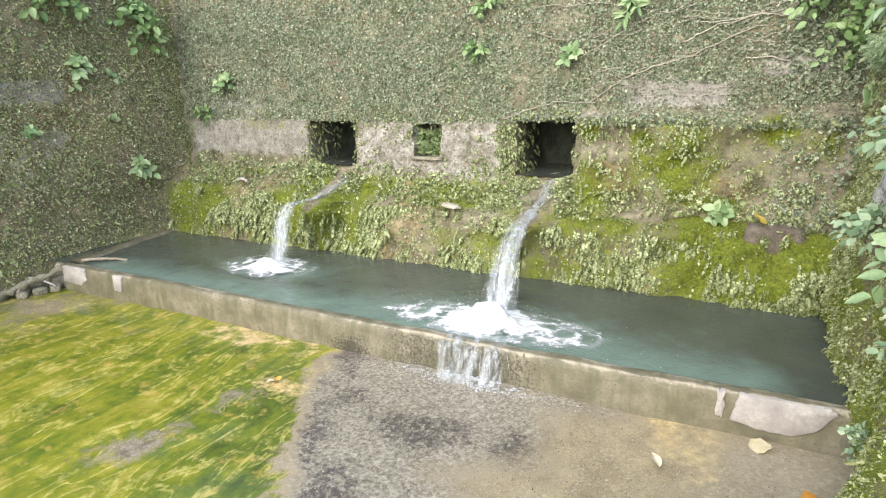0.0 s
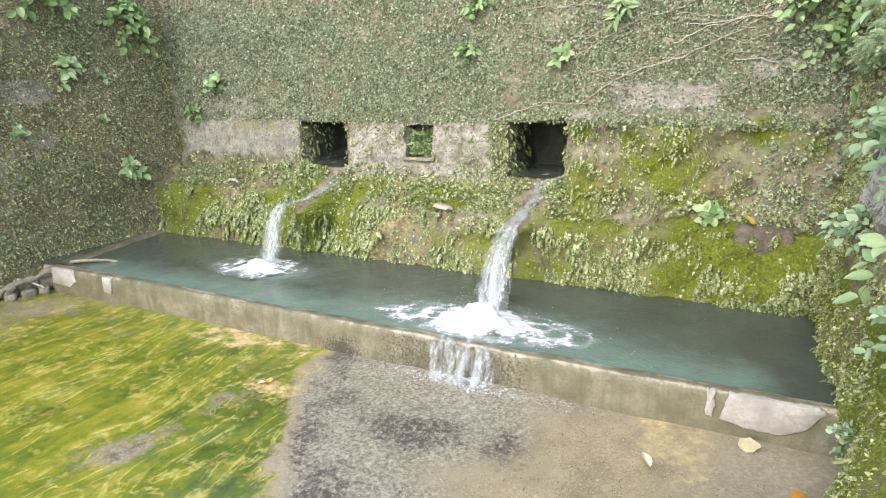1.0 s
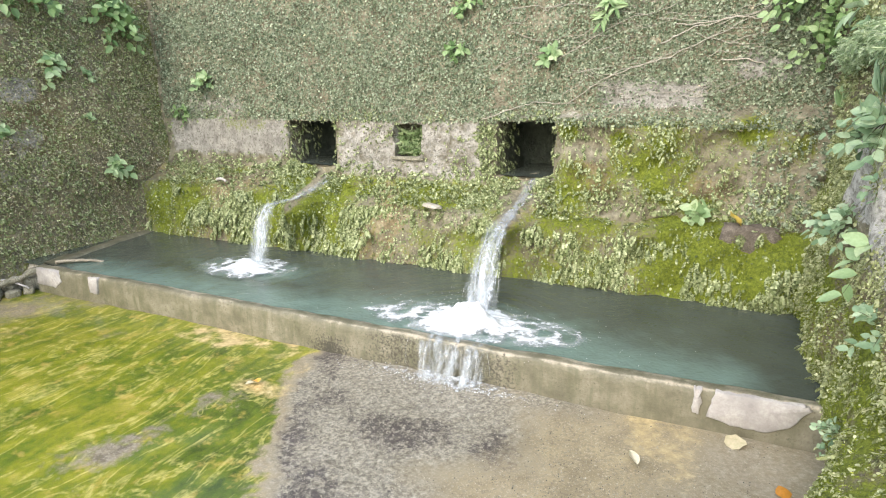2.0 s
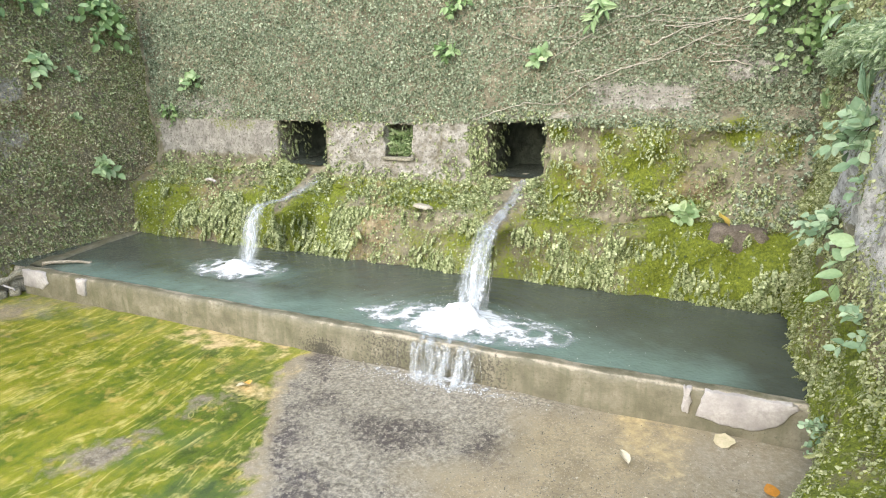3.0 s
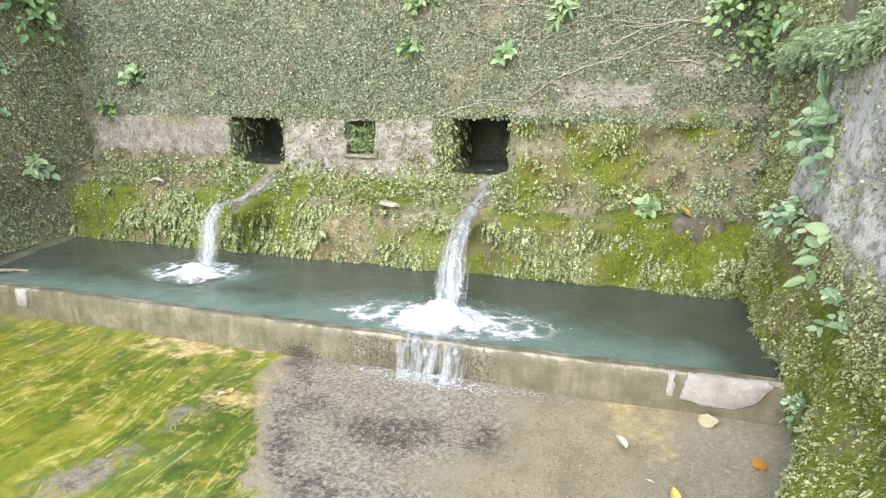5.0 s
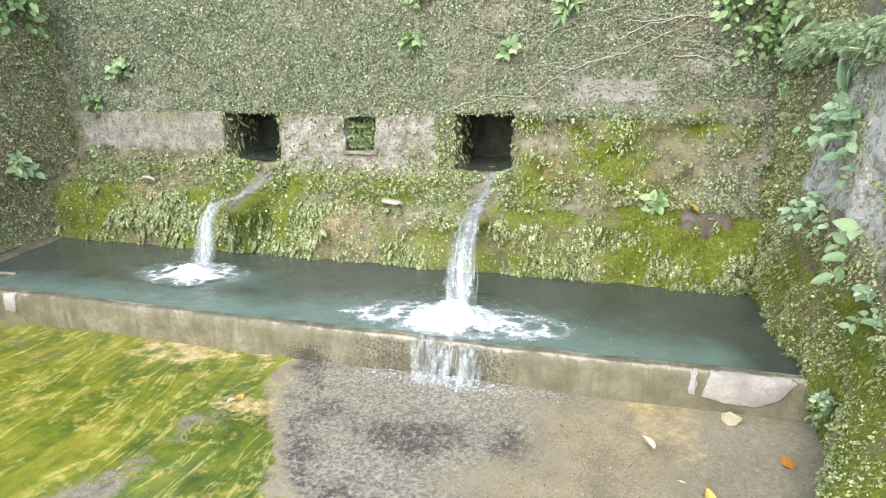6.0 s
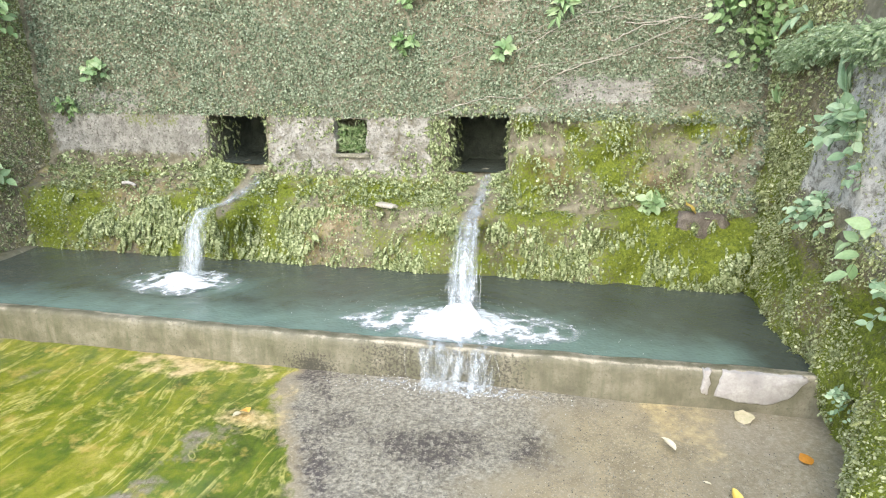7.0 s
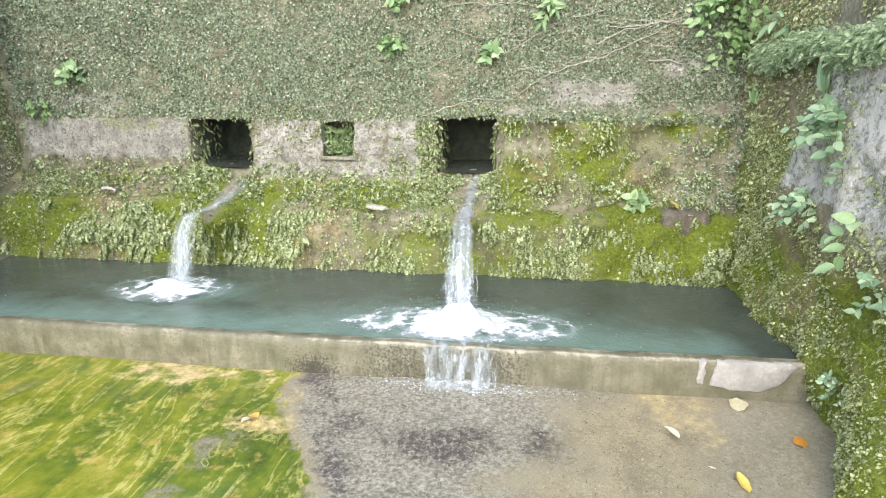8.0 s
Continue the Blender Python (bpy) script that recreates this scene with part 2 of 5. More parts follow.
M_STRAW = leaf_material("pale_dead_leaf", (0.52, 0.46, 0.31), (0.62, 0.56, 0.41), (0.72, 0.66, 0.52), per_object=True, thin=0.1)
M_ORANGE = leaf_material("orange_leaf", (0.5, 0.22, 0.03), (0.6, 0.28, 0.04), (0.68, 0.36, 0.08), per_object=True, thin=0.1)
M_STONE = surface("grey_stone", ((0.15, 0.15, 0.1), (0.28, 0.27, 0.21), (0.46, 0.44, 0.38)), 9, 0.8, 40, 0.01)
M_BROWN = surface("rough_brown_stone", ((0.15, 0.13, 0.105), (0.28, 0.245, 0.205), (0.44, 0.39, 0.33)), 14, 0.95, 40, 0.05)
M_PATCH = surface("pale_mortar", ((0.13, 0.127, 0.13), (0.38, 0.372, 0.365), (0.52, 0.51, 0.495)), 4.0, 0.75, 60, 0.006, (0.3, 0.29, 0.28))
M_WOOD = surface("wet_wood", ((0.22, 0.2, 0.15), (0.36, 0.33, 0.26), (0.5, 0.47, 0.39)), 8, 0.6, 50, 0.006)


def kerb_material():
    m, nt, p = nodes_of("stained_concrete")
    mid, fine = noise_at(nt, 7, 7, 0.65), noise_at(nt, 60, 5, 0.7)
    streak = noise_at(nt, 16, 5, 0.6, (1.0, 1.0, 0.12))
    col = ramp(nt, mid, [(0.28, (0.085, 0.083, 0.054)), (0.5, (0.16, 0.154, 0.108)), (0.72, (0.25, 0.238, 0.182))])
    col = mix(nt, maths(nt, "MULTIPLY", grey(nt, streak, 0.47, 0.68), 0.6), col, (0.085, 0.09, 0.05))
    worn = grey(nt, maths(nt, "ADD", attr(nt, "worn"), maths(nt, "MULTIPLY", maths(nt, "SUBTRACT", mid, 0.5), 1.8)), 0.35, 0.65)
    col = mix(nt, worn, col, (0.36, 0.33, 0.26))
    spots = grey(nt, noise_at(nt, 34, 7, 0.75), 0.56, 0.63)
    col = mix(nt, maths(nt, "MULTIPLY", maths(nt, "MULTIPLY", spots, grey(nt, noise_at(nt, 3.5, 4, 0.6), 0.45, 0.6)), 0.75), col, (0.06, 0.065, 0.04))
    dark = grey(nt, maths(nt, "ADD", attr(nt, "dark"), maths(nt, "MULTIPLY", maths(nt, "SUBTRACT", fine, 0.5), 2.2)), 0.45, 0.75)
    col = mix(nt, dark, col, (0.045, 0.045, 0.035))
    col = mix(nt, maths(nt, "MULTIPLY", grey(nt, fine, 0.5, 0.72), 0.5), col, (0.1, 0.09, 0.06))
    nt.links.new(col, p.inputs["Base Color"])
    p.inputs["Roughness"].default_value = 0.5
    bump(nt, p, mix(nt, 0.5, mid, fine), 0.8, 0.01)
    return m


M_KERB = kerb_material()


def ground_material():
    """Wet paving: attributes algae, grey and sand say what grows or lies where."""
    m, nt, p = nodes_of("wet_paving")
    mid, fine, grain = noise_at(nt, 6, 7, 0.65), noise_at(nt, 22, 6, 0.7), noise_at(nt, 48, 8, 0.8)
    streak = noise_at(nt, 5, 6, 0.6, (1.5, 0.4, 1.0), 0.8)
    thread = noise_at(nt, 3.8, 4, 0.58, (1.5, 0.5, 1.0), 0.9)
    tan = ramp(nt, mid, [(0.28, (0.2, 0.17, 0.105)), (0.5, (0.31, 0.265, 0.17)), (0.74, (0.4, 0.34, 0.21))])
    tan = mix(nt, maths(nt, "MULTIPLY", grey(nt, grain, 0.48, 0.6), 0.7), tan, (0.14, 0.125, 0.09))
    tan = mix(nt, maths(nt, "MULTIPLY", grey(nt, noise_at(nt, 110, 4, 0.7), 0.54, 0.66), 0.6), tan, (0.55, 0.5, 0.4))
    stone = ramp(nt, grain, [(0.42, (0.08, 0.072, 0.058)), (0.49, (0.22, 0.203, 0.158)), (0.58, (0.5, 0.467, 0.375))])
    stone = mix(nt, 0.4, stone, ramp(nt, fine, [(0.38, (0.1, 0.092, 0.075)), (0.5, (0.22, 0.21, 0.172)), (0.6, (0.36, 0.35, 0.3))]))
    blot = grey(nt, maths(nt, "ADD", attr(nt, "blot"), maths(nt, "MULTIPLY", maths(nt, "SUBTRACT", mix(nt, 0.7, mid, fine), 0.5), 3.0)), 0.48, 0.68)
    stone = mix(nt, maths(nt, "MULTIPLY", maths(nt, "MULTIPLY", blot, grey(nt, noise_at(nt, 26, 10, 0.85), 0.455, 0.515)), 0.94), stone, mix(nt, grain, (0.022, 0.018, 0.018), (0.1, 0.084, 0.082)))
    green = ramp(nt, maths(nt, "SUBTRACT", mix(nt, 0.42, mix(nt, 0.5, streak, noise_at(nt, 2.2, 8, 0.7)), mix(nt, 0.3, mid, fine)), maths(nt, "MULTIPLY", attr(nt, "lush"), 0.09)), [(0.38, (0.045, 0.075, 0.004)), (0.45, (0.095, 0.142, 0.006)), (0.53, (0.205, 0.225, 0.012)), (0.64, (0.42, 0.37, 0.075))])
    # Pale wavy lines: glints of the thin water film, painted into the algae.
    ridge = maths(nt, "ABSOLUTE", maths(nt, "SUBTRACT", thread, 0.5), 0)
    ripple_glint = maths(nt, "MULTIPLY", maths(nt, "MULTIPLY", maths(nt, "SUBTRACT", 1.0, grey(nt, ridge, 0.0, 0.035)), grey(nt, mix(nt, 0.5, mid, fine), 0.42, 0.56)), 0.6)
    green = mix(nt, ripple_glint, green, (0.62, 0.56, 0.2))
    green = mix(nt, maths(nt, "MULTIPLY", grey(nt, grain, 0.5, 0.62), 0.45), green, (0.1, 0.11, 0.015))
    green = mix(nt, maths(nt, "MULTIPLY", grey(nt, noise_at(nt, 7.5, 7, 0.7), 0.55, 0.66), 0.6), green, (0.44, 0.33, 0.085))
    sand = ramp(nt, fine, [(0.3, (0.38, 0.28, 0.13)), (0.55, (0.55, 0.44, 0.22)), (0.75, (0.66, 0.56, 0.34))])

    def mask(key, soft=0.16):
        wobble = maths(nt, "ADD", attr(nt, key), maths(nt, "MULTIPLY", maths(nt, "SUBTRACT", mix(nt, 0.5, mid, fine), 0.5), 1.3))
        return grey(nt, wobble, 0.5 - soft, 0.5 + soft)
    col = mix(nt, mask("grey", 0.4), tan, stone)
    col = mix(nt, mask("algae", 0.12), col, green)
    col = mix(nt, mask("sand"), col, sand)
    nt.links.new(col, p.inputs["Base Color"])
    p.inputs["Roughness"].default_value = 0.42
    p.inputs["Coat Weight"].default_value = 0.5
    p.inputs["Coat Roughness"].default_value = 0.12
    bump(nt, p, mix(nt, 0.3, mix(nt, 0.4, fine, grain), thread), 0.6, 0.007)
    return m


M_GROUND = ground_material()


def water_material():
    m, nt, p = nodes_of("murky_spring_water")
    co = noise_at(nt, 1.6, 4, 0.5)
    col = ramp(nt, co, [(0.3, (0.052, 0.064, 0.055)), (0.7, (0.08, 0.096, 0.082))])
    # Paler teal for aerated water and, along the front, for painted-in light.
    pale_mix = grey(nt, maths(nt, "ADD", attr(nt, "milky_lit"), maths(nt, "MULTIPLY", maths(nt, "SUBTRACT", noise_at(nt, 5, 5, 0.6), 0.5), 0.9)), 0.1, 0.95)
    col = mix(nt, pale_mix, col, (0.145, 0.215, 0.19))
    nt.links.new(col, p.inputs["Base Color"])
    p.inputs["Roughness"].default_value = 0.06
    p.inputs["IOR"].default_value = 1.33
    bump(nt, p, mix(nt, 0.5, noise_at(nt, 14, 3, 0.5), noise_at(nt, 45, 2, 0.5)), 0.4, 0.02)
    return m


def foam_material(name, lo, hi, stretch=None, scale=70, cap=1.0, swing=3.6, haze=0.0, tint=(0.6, 0.65, 0.69)):
    """White water: bubbles and threads, with clear gaps; the attribute thick says how much of it is white."""
    m, nt, p = nodes_of(name)
    p.inputs["Base Color"].default_value = (*tint, 1)
    p.inputs["Roughness"].default_value = 0.2
    p.inputs["IOR"].default_value = 1.33
    web = mix(nt, 0.5, noise_at(nt, scale, 5, 0.65, stretch), noise_at(nt, scale * 0.4, 4, 0.6, stretch))
    fac = grey(nt, maths(nt, "ADD", attr(nt, "thick"), maths(nt, "MULTIPLY", maths(nt, "SUBTRACT", web, 0.5), swing)), lo, hi)
    fac = maths(nt, "MAXIMUM", fac, maths(nt, "MULTIPLY", grey(nt, attr(nt, "thick"), 0.1, 0.9), haze))
    fac = maths(nt, "MULTIPLY", fac, cap)
    clear = node(nt, "BsdfTransparent")
    mx = node(nt, "MixShader")
    nt.links.new(fac, mx.inputs[0])
    nt.links.new(clear.outputs[0], mx.inputs[1])
    nt.links.new(p.outputs[0], mx.inputs[2])
    nt.links.new(mx.outputs[0], nt.nodes["Material Output"].inputs[0])
    bump(nt, p, web, 0.7, 0.012)
    return m


def drop_material(name, clear):
    m, nt, p = nodes_of(name)
    p.inputs["Base Color"].default_value = (0.75, 0.79, 0.82, 1)
    p.inputs["Roughness"].default_value = 0.12
    p.inputs["IOR"].default_value = 1.33
    p.inputs["Transmission Weight"].default_value = clear
    bump(nt, p, noise_at(nt, 70, 4, 0.6), 0.4, 0.006)
    return m


M_WATER = water_material()
M_FOAM = foam_material("white_foam", 0.35, 1.35, None, 40, 1.0, 4.2, 0.5)
M_VEIL = foam_material("thin_water_veil", 0.2, 1.25, (1.0, 1.0, 0.14), 60, 0.4, 3.6, 0.0, (0.5, 0.57, 0.63))
M_FALL = foam_material("falling_water", 0.3, 1.0, (1.0, 1.0, 0.2), 48, 0.95, 4.4, 0.45, (0.54, 0.6, 0.66))
M_DROP = drop_material("water_drops", 0.25)
M_CLEAR = drop_material("clear_water", 0.75)

# ---- large structure ----
WATER_Z = 0.198
OPEN_L, OPEN_W, OPEN_R = (-1.5, -0.965, 0.9, 1.293), (-0.375, -0.112, 1.005, 1.28), (0.55, 1.02, 0.89, 1.325)


def back_y(x, z):
    """Face of the spring wall: the part beside the right spout is thick mossy rubble."""
    rubble = step(1.0, 1.12, x) * (1 - step(1.33, 1.42, z + 0.03 * vnoise(x * 3, 0, 0, 5)))
    foot = (1 - step(0.66, 0.98, z)) * 0.07
    y = 1.69 - foot - rubble * (0.06 + 0.09 * (1 - step(0.7, 1.4, z)))
    y = y - 0.014 * fbm(x, 0, z, 0.35, 4, 3) - rubble * 0.055 * fbm(x, 3, z, 0.15, 4, 8)
    return y + 0.05 * step(1.36, 1.46, z) * step(1.2, 1.6, x)


def left_x(y, z):
    return -3.06 + 0.03 * fbm(0, y, z, 0.5, 4, 21) - 0.02 * z + 0.05 * (1 - step(0, 0.3, z))


def right_x(y, z):
    bulge = 0.2 * (1 - step(0.1, 0.6, z)) * step(0.22, 0.85, -y)
    lump = 0.05 * fbm(0, y, z, 0.22, 3, 33) * (1 - 0.7 * step(1.0, 1.5, z))
    return 2.69 + 0.07 * z - bulge - lump - 0.015 * (1 - step(0.0, 0.2, z)) - 0.03 * band(z, 1.74, 1.84, 0.04) * step(-0.05, 0.15, y)


def ledge_edge(x):
    """Depth, height of the ledge's edge along the trough."""
    y = 1.36 - 0.03 * step(1.0, 1.2, x) + 0.03 * vnoise(x * 2.2, 1, 0, 41)
    z = 0.655 + 0.05 * (1 - step(-1.6, -1.0, x)) + 0.035 * step(1.1, 2.3, x) + 0.02 * vnoise(x * 3, 4, 0, 42)
    return y, z


SPOUT_L, SPOUT_R = -1.1, 0.81


def ledge_point(x, s):
    """A point of the ledge: s 0 at its foot under water, 0.6 at its edge, 1 at the wall."""
    ye, ze = ledge_edge(x)
    face = np.clip(s / 0.6, 0, 1)
    top = np.clip((s - 0.6) / 0.4, 0, 1)
    y = 1.24 + (ye - 1.24) * face ** 1.6 + (1.68 - ye) * top
    z = -0.05 + (ze + 0.05) * (1 - (1 - face) ** 1.15) + 0.06 * top
    rim = band(s, 0.5, 0.72, 0.08)
    z = z - 0.02 * rim
    spout_l = np.exp(-((x - SPOUT_L) / 0.12) ** 2) * step(0.25, 0.58, s) * (1 - step(0.62, 0.9, s))
    spout_r = np.exp(-((x - SPOUT_R) / 0.13) ** 2) * step(0.3, 0.58, s) * (1 - step(0.62, 0.9, s))
    y = y - 0.3 * spout_l - 0.2 * spout_r
    hollow = np.exp(-((x - SPOUT_L - 0.17) / 0.09) ** 2) * band(s, 0.2, 0.5, 0.1)
    y = y + 0.1 * hollow
    gully_r = np.exp(-((x - SPOUT_R - 0.03) / 0.08) ** 2) * step(0.5, 0.62, s)
    gully_l = np.exp(-((x - SPOUT_L - 0.12 * top) / 0.07) ** 2) * step(0.5, 0.62, s)
    z = z - 0.035 * gully_l - 0.03 * gully_r
    z = z + top ** 1.25 * (0.08 * (1 - step(0.95, 1.15, x)) + 0.1 * band(x, OPEN_L[0], OPEN_L[1], 0.06) + 0.1 * band(x, OPEN_R[0], OPEN_R[1], 0.05))
    lump = fbm(x, s * 0.9, 0, 0.17, 4, 51)
    y = y - 0.042 * lump * (0.4 + face)
    z = z + 0.02 * fbm(x, s * 0.9, 4, 0.14, 3, 57) * step(0.4, 0.7, s)
    return y, z


def moss_pads(x, z):
    """Bright cushions of moss on the rubble beside the spout."""
    pads = ((1.7, 1.0, 0.12, 0.13), (2.34, 1.28, 0.14, 0.11), (1.13, 1.27, 0.09, 0.09), (1.12, 0.82, 0.12, 0.08), (1.5, 1.2, 0.1, 0.07), (2.0, 0.8, 0.2, 0.06))
    return np.maximum.reduce([1.15 * np.exp(-((x - a) / w) ** 2 - ((z - b) / h) ** 2) for a, b, w, h in pads])


def hole_ring(ix0, ix1, iz0, iz1, nz):
    ring = [(i, iz0) for i in range(ix0, ix1)] + [(ix1, j) for j in range(iz0, iz1)]
    ring += [(i, iz1) for i in range(ix1, ix0, -1)] + [(ix0, j) for j in range(iz1, iz0, -1)]
    return [i * nz + j for i, j in ring]


def back_wall():
    xs = np.unique(np.round(np.concatenate([np.arange(-3.2, 2.98, 0.03), [OPEN_L[0], OPEN_L[1], OPEN_W[0], OPEN_W[1], OPEN_R[0], OPEN_R[1]]]), 4))
    zs = np.unique(np.round(np.concatenate([np.arange(0.0, 2.8, 0.03), [OPEN_L[2], OPEN_L[3], OPEN_W[2], OPEN_W[3], OPEN_R[2], OPEN_R[3]]]), 4))
    X, Z = np.meshgrid(xs, zs, indexing="ij")
    wx, wz = 0.014 * fbm(X, 7, Z, 0.12, 3, 61), 0.012 * fbm(X, 9, Z, 0.12, 3, 67)
    V = np.stack([X + wx, back_y(X, Z), Z + wz], -1).reshape(-1, 3)
    cx, cz = (xs[1:] + xs[:-1])[:, None] / 2, (zs[1:] + zs[:-1])[None, :] / 2
    keep = np.ones((len(xs) - 1, len(zs) - 1), bool)
    for a, b, c, d in (OPEN_L, OPEN_W, OPEN_R):
        keep &= ~((cx > a) & (cx < b) & (cz > c) & (cz < d))
    F = grid_faces(len(xs), len(zs), keep)
    V = V.tolist()
    for (a, b, c, d), depth in ((OPEN_L, 0.8), (OPEN_W, 0.2), (OPEN_R, 0.85)):
        ij = [int(np.argmin(abs(xs - a))), int(np.argmin(abs(xs - b))), int(np.argmin(abs(zs - c))), int(np.argmin(abs(zs - d)))]
        ring = hole_ring(*ij, len(zs))
        for k in range(1, 9):
            y = 1.69 + depth * (k / 8) ** 1.6
            nxt = []
            for i in ring:
                x0, z0 = V[i][0], V[i][2]
                nxt.append(len(V))
                j = 0.012 * float(vnoise(x0 * 9, y * 9, z0 * 9, 71))
                V.append([x0 + j + 0, y, z0 + j])
            for p in range(len(ring)):
                q = (p + 1) % len(ring)
                F.append((ring[p], ring[q], nxt[q], nxt[p]))
            ring = nxt
        F.append(tuple(ring))
    b0 = len(V)
    V += [[-3.2, 4.6, 0], [2.98, 4.6, 0], [2.98, 4.6, 2.79], [-3.2, 4.6, 2.79], [-3.2, 1.7, 2.79], [2.98, 1.7, 2.79]]
    F += [(b0, b0 + 1, b0 + 2, b0 + 3), (b0 + 3, b0 + 2, b0 + 5, b0 + 4)]
    V = np.array(V)
    x, z = V[:, 0], V[:, 2]
    bare = np.maximum.reduce([
        band(x, -3.0, -1.5, 0.09) * band(z, 0.95, 1.31, 0.08) * 0.88,
        band(x, -0.97, 0.5, 0.1) * band(z, 0.8, 1.33, 0.06) * 0.62,
        band(x, 1.3, 2.06, 0.08) * band(z, 1.42, 1.63, 0.06) * 0.95,
        band(x, 0.4, 1.35, 0.1) * band(z, 1.32, 1.4, 0.04) * 0.6,
        band(x, 2.2, 2.62, 0.08) * band(z, 1.6, 1.79, 0.05) * 0.95,
        band(x, -2.75, -2.0, 0.15) * band(z, 1.3, 1.52, 0.1) * 0.66,
        band(x, 1.0, 2.0, 0.3) * band(z, 2.0, 2.2, 0.1) * 0.45])
    moss = np.maximum.reduce([
        band(x, 1.05, 2.7, 0.08) * band(z, 0.6, 1.36, 0.06) * (0.33 + 0.5 * fbm(x, 0, z, 0.3, 2, 81)),
        moss_pads(x, z),
        band(x, -3.2, 1.0, 0.1) * (1 - step(0.75, 0.92, z)) * 0.75,
        band(x, -2.3, -1.7, 0.1) * band(z, 1.18, 1.32, 0.06) * 0.42])
    patchy = 0.75 + 0.6 * fbm(x, 0, z, 0.22, 3, 87)
    ochre = patchy * np.maximum(band(x, 1.1, 1.55, 0.15) * band(z, 0.78, 1.12, 0.1) * 0.95, band(x, 1.75, 2.3, 0.2) * band(z, 0.75, 1.1, 0.12) * 0.7)
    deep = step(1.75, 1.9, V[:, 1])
    # The last attribute paints shade on the openings' inner faces, growing inwards.
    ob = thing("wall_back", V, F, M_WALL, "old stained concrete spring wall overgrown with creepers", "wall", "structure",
               attrs={"bare": bare * (1 - deep), "moss": moss * (1 - deep), "ochre": ochre * (1 - deep), "hole_shade": step(1.78, 2.05, V[:, 1]) * (x > -3.1) * (x < 2.9)})
    return ob


def side_wall(name, fx, sign, ys, zs, label, bare, moss, ochre, material):
    Y, Z = np.meshgrid(ys, zs, indexing="ij")
    X = fx(Y, Z)
    V = np.stack([X, Y, Z], -1).reshape(-1, 3)
    F = grid_faces(len(ys), len(zs))
    if sign > 0:
        F = [f[::-1] for f in F]
    n = len(V)
    far = fx(0.0, 1.0) + sign * 0.9
    y0, y1, z0, z1 = ys[0], ys[-1], zs[0], zs[-1]
    m, k = len(zs), len(ys)
    V = np.concatenate([V, np.stack([np.full(k, far), ys, np.full(k, z1)], 1), np.stack([np.full(k, far), ys, np.full(k, z0)], 1)])
    for i in range(k - 1):
        F += [(i * m + m - 1, (i + 1) * m + m - 1, n + i + 1, n + i), (n + i, n + i + 1, n + k + i + 1, n + k + i)]
    for e in (0, k - 1):
        F += [(e * m + j, e * m + j + 1, n + e, n + k + e) if j == m - 2 else (e * m + j, e * m + j + 1, n + k + e) for j in range(m - 1)]
    y, z = V[:, 1], V[:, 2]
    return thing(name, V, F, material, label, "wall", "structure", attrs={"bare": bare(y, z), "moss": moss(y, z), "ochre": ochre(y, z)})


def ledge():
    xs = np.arange(-3.15, 2.8, 0.022)
    ss = np.linspace(0, 1, 46)
    X, S = np.meshgrid(xs, ss, indexing="ij")
    Y, Z = ledge_point(X, S)
    V = np.stack([X, Y, Z], -1).reshape(-1, 3)
    x, s = X.reshape(-1), S.reshape(-1)
    right = step(0.95, 1.1, x)
    moss = 0.55 + 0.36 * fbm(x, s, 0, 0.4, 3, 91) + 0.19 * right
    moss = moss * (1 - 0.8 * band(x, -0.35, 0.5, 0.15) * band(s, 0.45, 0.62, 0.06))
    for c in (SPOUT_L, SPOUT_R):
        moss = moss * (1 - 0.9 * np.exp(-((x - c) / 0.06) ** 2) * step(0.5, 0.62, s))
    ochre = 0.38 + 0.4 * fbm(x, s, 5, 0.3, 3, 97) * (1 - right)
    bare = 0.5 * band(x, 0.4, 0.7, 0.06) * band(s, 0.55, 0.75, 0.06)
    return thing("ledge", V, grid_faces(len(xs), len(ss)), M_WALL, "mossy stone ledge above the trough under the spouts", "ledge", "structure",
                 attrs={"bare": bare, "moss": moss, "ochre": ochre})


